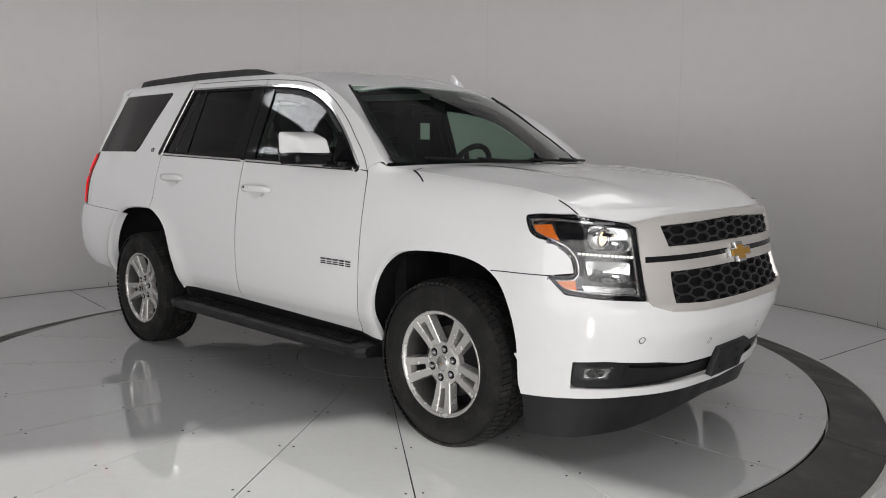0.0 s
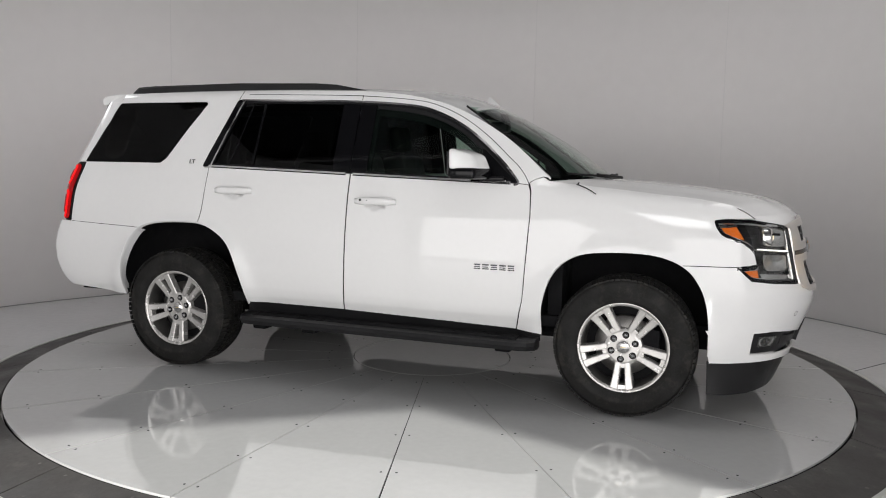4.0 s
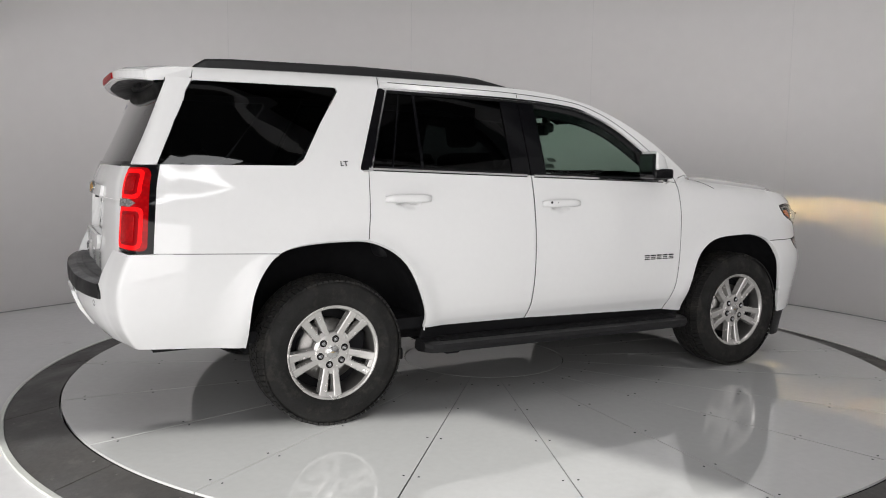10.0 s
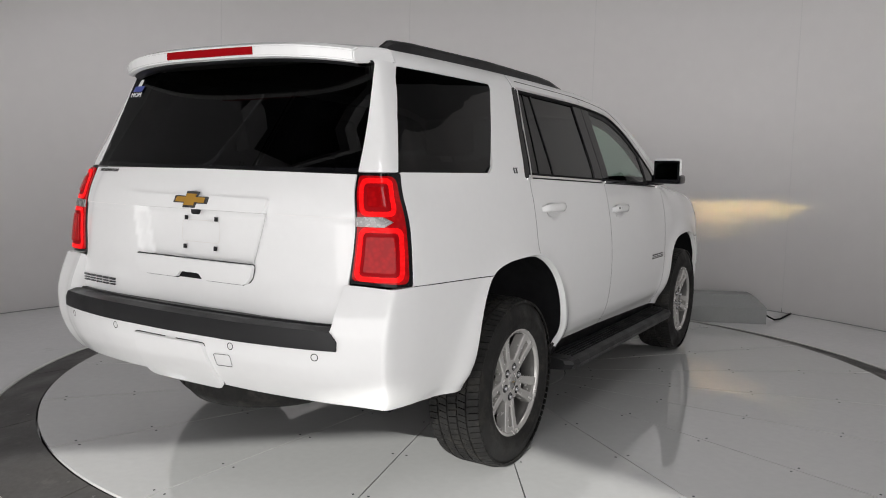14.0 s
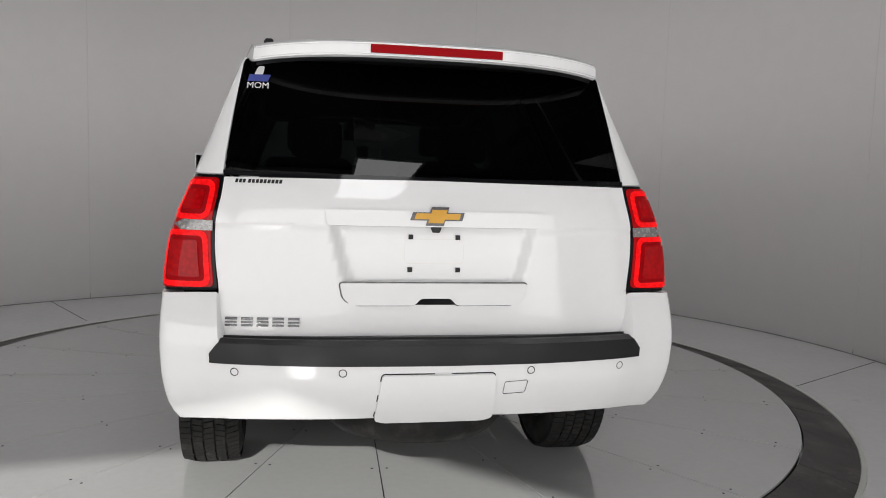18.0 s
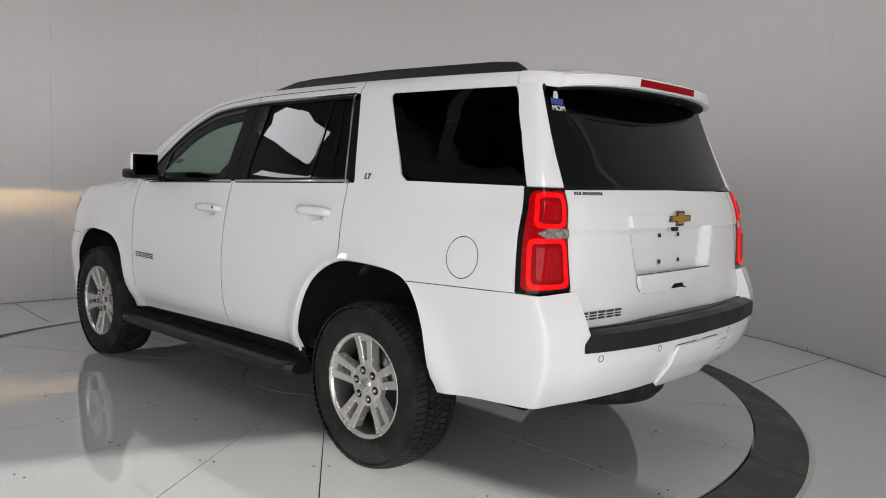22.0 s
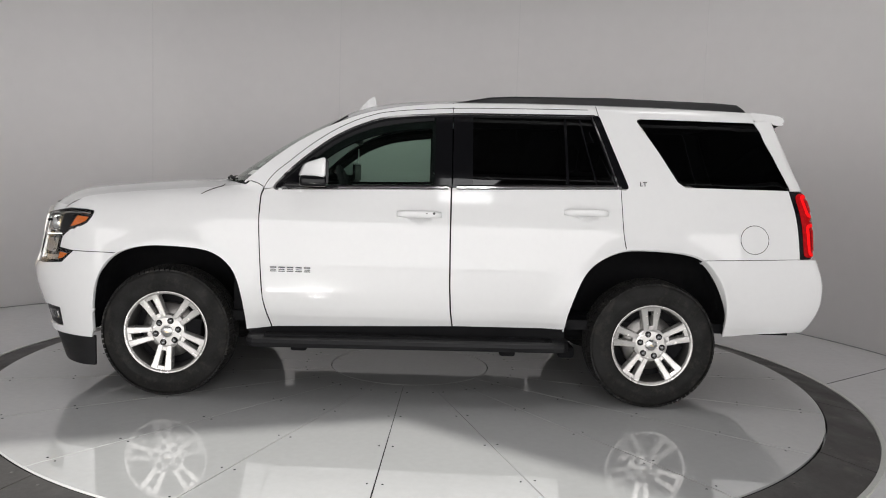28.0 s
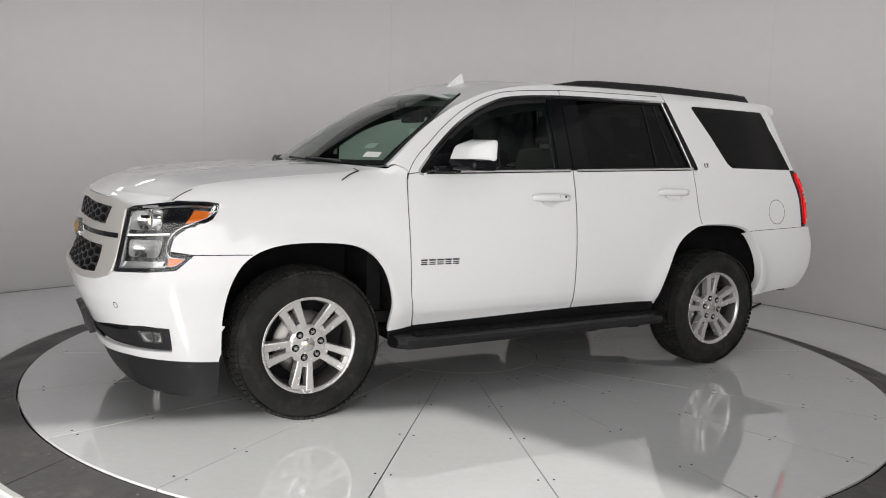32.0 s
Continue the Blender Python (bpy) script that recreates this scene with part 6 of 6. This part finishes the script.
for k in (0, 2.2, 4.1):
    tube(sw, [MS @ Vector((0, 0, 0)), MS @ Vector((0.175 * math.cos(k + 1.57), 0.175 * math.sin(k + 1.57), 0))], 0.018, 6)
add_box(sw, 0.43, 0.50, 0.33, 0.47, 1.18, 1.29, 0.03, 2)
part("steering_wheel", sw, DASH, car, "black steering wheel", smooth=True)
rm = box(0.400, 0.445, -0.135, 0.135, 1.585, 1.660, bevel=0.015)
add_box(rm, 0.42, 0.55, -0.05, 0.05, 1.61, 1.68, 0.02)
add_box(rm, 0.49, 0.53, -0.03, 0.03, 1.65, 1.735, 0.01)
part("cabin_mirror", rm, BLACK, car, "rear-view mirror")
part("hang_tag", box(0.420, 0.422, -0.04, 0.04, 1.45, 1.55), PAPER, car, "paper tag on the rear-view mirror")

# ------------------------------------------------------------ wheels
R_T = 0.395


def build_wheel():
    """Its axis is y, its outer face looks to -y."""
    wh = tagged(new("wheel"), "alloy wheel with five pairs of spokes")
    wh.parent = car
    ax = Matrix.Rotation(radians(90), 4, "X")      # z of the profile becomes -y
    t = bmesh.new()
    revolve(t, [(0.236, -0.11), (0.262, -0.128), (0.315, -0.134), (0.360, -0.120), (0.380, -0.104), (0.3845, -0.06), (0.3855, 0.0), (0.3845, 0.06), (0.380, 0.104), (0.372, 0.114), (0.360, 0.120), (0.352, 0.1215), (0.315, 0.134), (0.300, 0.1365), (0.297, 0.1355), (0.275, 0.133), (0.262, 0.128), (0.247, 0.116)], 72, m=ax)
    bmesh.ops.recalc_face_normals(t, faces=t.faces)
    part("tyre", t, TYRE, wh, "worn black all-terrain tyre", smooth=True)
    tr = bmesh.new()
    n = 78
    for rib, (h0, h1) in enumerate(((-0.124, -0.076), (-0.066, -0.028), (-0.020, 0.020), (0.028, 0.066), (0.076, 0.124))):
        for k in range(n):
            a = 2 * math.pi * (k + 0.5 * (rib % 2)) / n
            sk = 0.010 * (1 if rib % 2 else -1)
            da = math.pi / n * 0.84
            vs = []
            for r, sh in ((0.384, 1.0), (R_T, 0.97)):
                for h, q in ((h0, -1), (h1, 1)):
                    rr = r - (0.012 if abs(h) > 0.1 else 0.0) * (1 if r > 0.38 else 0.5)
                    for g in (-1, 1):
                        an = a + g * da * sh + q * sk
                        vs.append(tr.verts.new(ax @ Vector((rr * math.cos(an), rr * math.sin(an), h))))
            for q in ((4, 5, 7, 6), (0, 1, 5, 4), (2, 6, 7, 3), (0, 4, 6, 2), (1, 3, 7, 5)):
                tr.faces.new([vs[i] for i in q])
    bmesh.ops.recalc_face_normals(tr, faces=tr.faces)
    part("tread", tr, TYRE, wh, "tread blocks", kind="stuff")
    b = bmesh.new()
    revolve(b, [(0.249, 0.118), (0.251, 0.113), (0.243, 0.112), (0.236, 0.105), (0.228, 0.09), (0.222, 0.04), (0.215, -0.06), (0.236, -0.115)], 72, m=ax)
    part("barrel", b, ALLOYDARK, wh, smooth=True)
    lip = bmesh.new()
    revolve(lip, [(0.2505, 0.112), (0.2515, 0.1185), (0.247, 0.1205), (0.236, 0.1150), (0.231, 0.104)], 72, m=ax)
    part("rim_lip", lip, ALLOY, wh, "bright machined rim lip", smooth=True)
    rim = bmesh.new()
    for k in range(5):
        M = ax @ Matrix.Rotation(radians(270 + 72 * k), 4, "Z")
        for s in (-1, 1):
            rows = []
            for r, c, w, h in ((0.060, 0.0235, 0.031, 0.088), (0.108, 0.0275, 0.034, 0.094), (0.165, 0.0335, 0.038, 0.100), (0.205, 0.0385, 0.042, 0.106), (0.240, 0.0435, 0.048, 0.113)):
                rows.append([rim.verts.new(M @ Vector((r, s * c + dy, z))) for dy, z in ((-w / 2 - 0.004, h - 0.045), (-w / 2, h - 0.004), (-w / 2 + 0.005, h), (w / 2 - 0.005, h), (w / 2, h - 0.004), (w / 2 + 0.004, h - 0.045))])
            for i in range(4):
                for j in range(5):
                    f = rim.faces.new((rows[i][j], rows[i][j + 1], rows[i + 1][j + 1], rows[i + 1][j]))
    for k in range(5):
        M = ax @ Matrix.Rotation(radians(270 + 72 * k), 4, "Z")
        for r0, r1, h0, h1, w in ((0.090, 0.118, 0.090, 0.0915, 0.013), (0.212, 0.240, 0.104, 0.110, 0.024)):
            q = [(r0, -w, h0), (r1, -w, h1), (r1, w, h1), (r0, w, h0)]
            top = [rim.verts.new(M @ Vector(v)) for v in q]
            bot = [rim.verts.new(M @ Vector((v[0], v[1], v[2] - 0.04))) for v in q]
            rim.faces.new(top)
            for i in range(4):
                rim.faces.new((top[i], bot[i], bot[(i + 1) % 4], top[(i + 1) % 4]))
    hubp = [(0.0005, 0.098), (0.036, 0.098), (0.040, 0.0955), (0.084, 0.0945), (0.102, 0.088), (0.106, 0.06)]
    revolve(rim, hubp, 40, m=ax)
    bmesh.ops.recalc_face_normals(rim, faces=rim.faces)
    part("spokes", rim, ALLOY, wh, "bright machined double spokes")
    cap = bmesh.new()
    revolve(cap, [(0.0005, 0.103), (0.030, 0.102), (0.034, 0.098)], 32, m=ax)
    part("hub_cap", cap, CLEAR, wh, smooth=True)
    cb = bmesh.new()
    cb.faces.new([cb.verts.new(ax @ Vector((x, y, 0.1037))) for x, y in bow(0, 0, 0.028, 0.010, 0.3)])
    part("cap_badge", cb, CAPGOLD, wh)
    nut = bmesh.new()
    revolve(nut, [(0.0005, 0.1095), (0.006, 0.1085), (0.0105, 0.104), (0.0125, 0.099), (0.0128, 0.0952)], 14)
    bmesh.ops.recalc_face_normals(nut, faces=nut.faces)
    pocket = bmesh.new()
    revolve(pocket, [(0.0120, 0.0950), (0.0195, 0.0956), (0.0200, 0.090)], 16)
    bmesh.ops.recalc_face_normals(pocket, faces=pocket.faces)
    ring = None
    first = None
    for k in range(6):
        a = radians(60 * k + 20)
        M = ax @ Matrix.Translation((0.069 * math.cos(a), 0.069 * math.sin(a), 0))
        if first is None:
            first, ring = part("lug_nut", nut, NUT, wh, "domed metal lug nut", smooth=True), part("nut_pocket", pocket, GLOSS, wh)
            pair = (first, ring)
        else:
            pair = (tagged(new("lug_nut", first.data), "domed metal lug nut"), new("nut_pocket", ring.data))
            for o in pair:
                o.parent = wh
        for o in pair:
            o.matrix_basis = M
    bd = bmesh.new()
    revolve(bd, [(0.07, 0.03), (0.165, 0.03), (0.168, 0.02), (0.168, 0.0)], 40, m=ax)
    part("brake_disc", bd, STEEL, wh, smooth=True)
    bk = bmesh.new()
    revolve(bk, [(0.0005, -0.02), (0.225, -0.02)], 32, m=ax)
    add_box(bk, 0.08, 0.19, -0.055, 0.03, -0.07, 0.10, 0.01)
    part("back_plate", bk, LINER, wh)
    return wh


first_wheel = build_wheel()
WHEEL_Y = 0.848
spots = [(1.473, -1, 0), (-1.473, -1, 4), (1.473, 1, 8), (-1.473, 1, 32)]
for i, (x, s, roll) in enumerate(spots):
    m = Matrix.Translation((x, s * WHEEL_Y, R_T - 0.002)) @ Matrix.Rotation(0 if s < 0 else math.pi, 4, "Z") @ Matrix.Rotation(radians(roll), 4, "Y")
    if i == 0:
        first_wheel.matrix_basis = m
    else:
        copy_thing(first_wheel, m)

# ------------------------------------------------------------ the turn of the table and of the car on it
CAR_OFF = (-0.013, 0.0)


def motions():
    rows = [(r[0], Matrix.Rotation(radians(r[7]), 4, "Z")) for r in PATH]
    walk(table, rows)
    walk(car, [(t, m @ Matrix.Translation((*CAR_OFF, 0))) for t, m in rows])


motions()
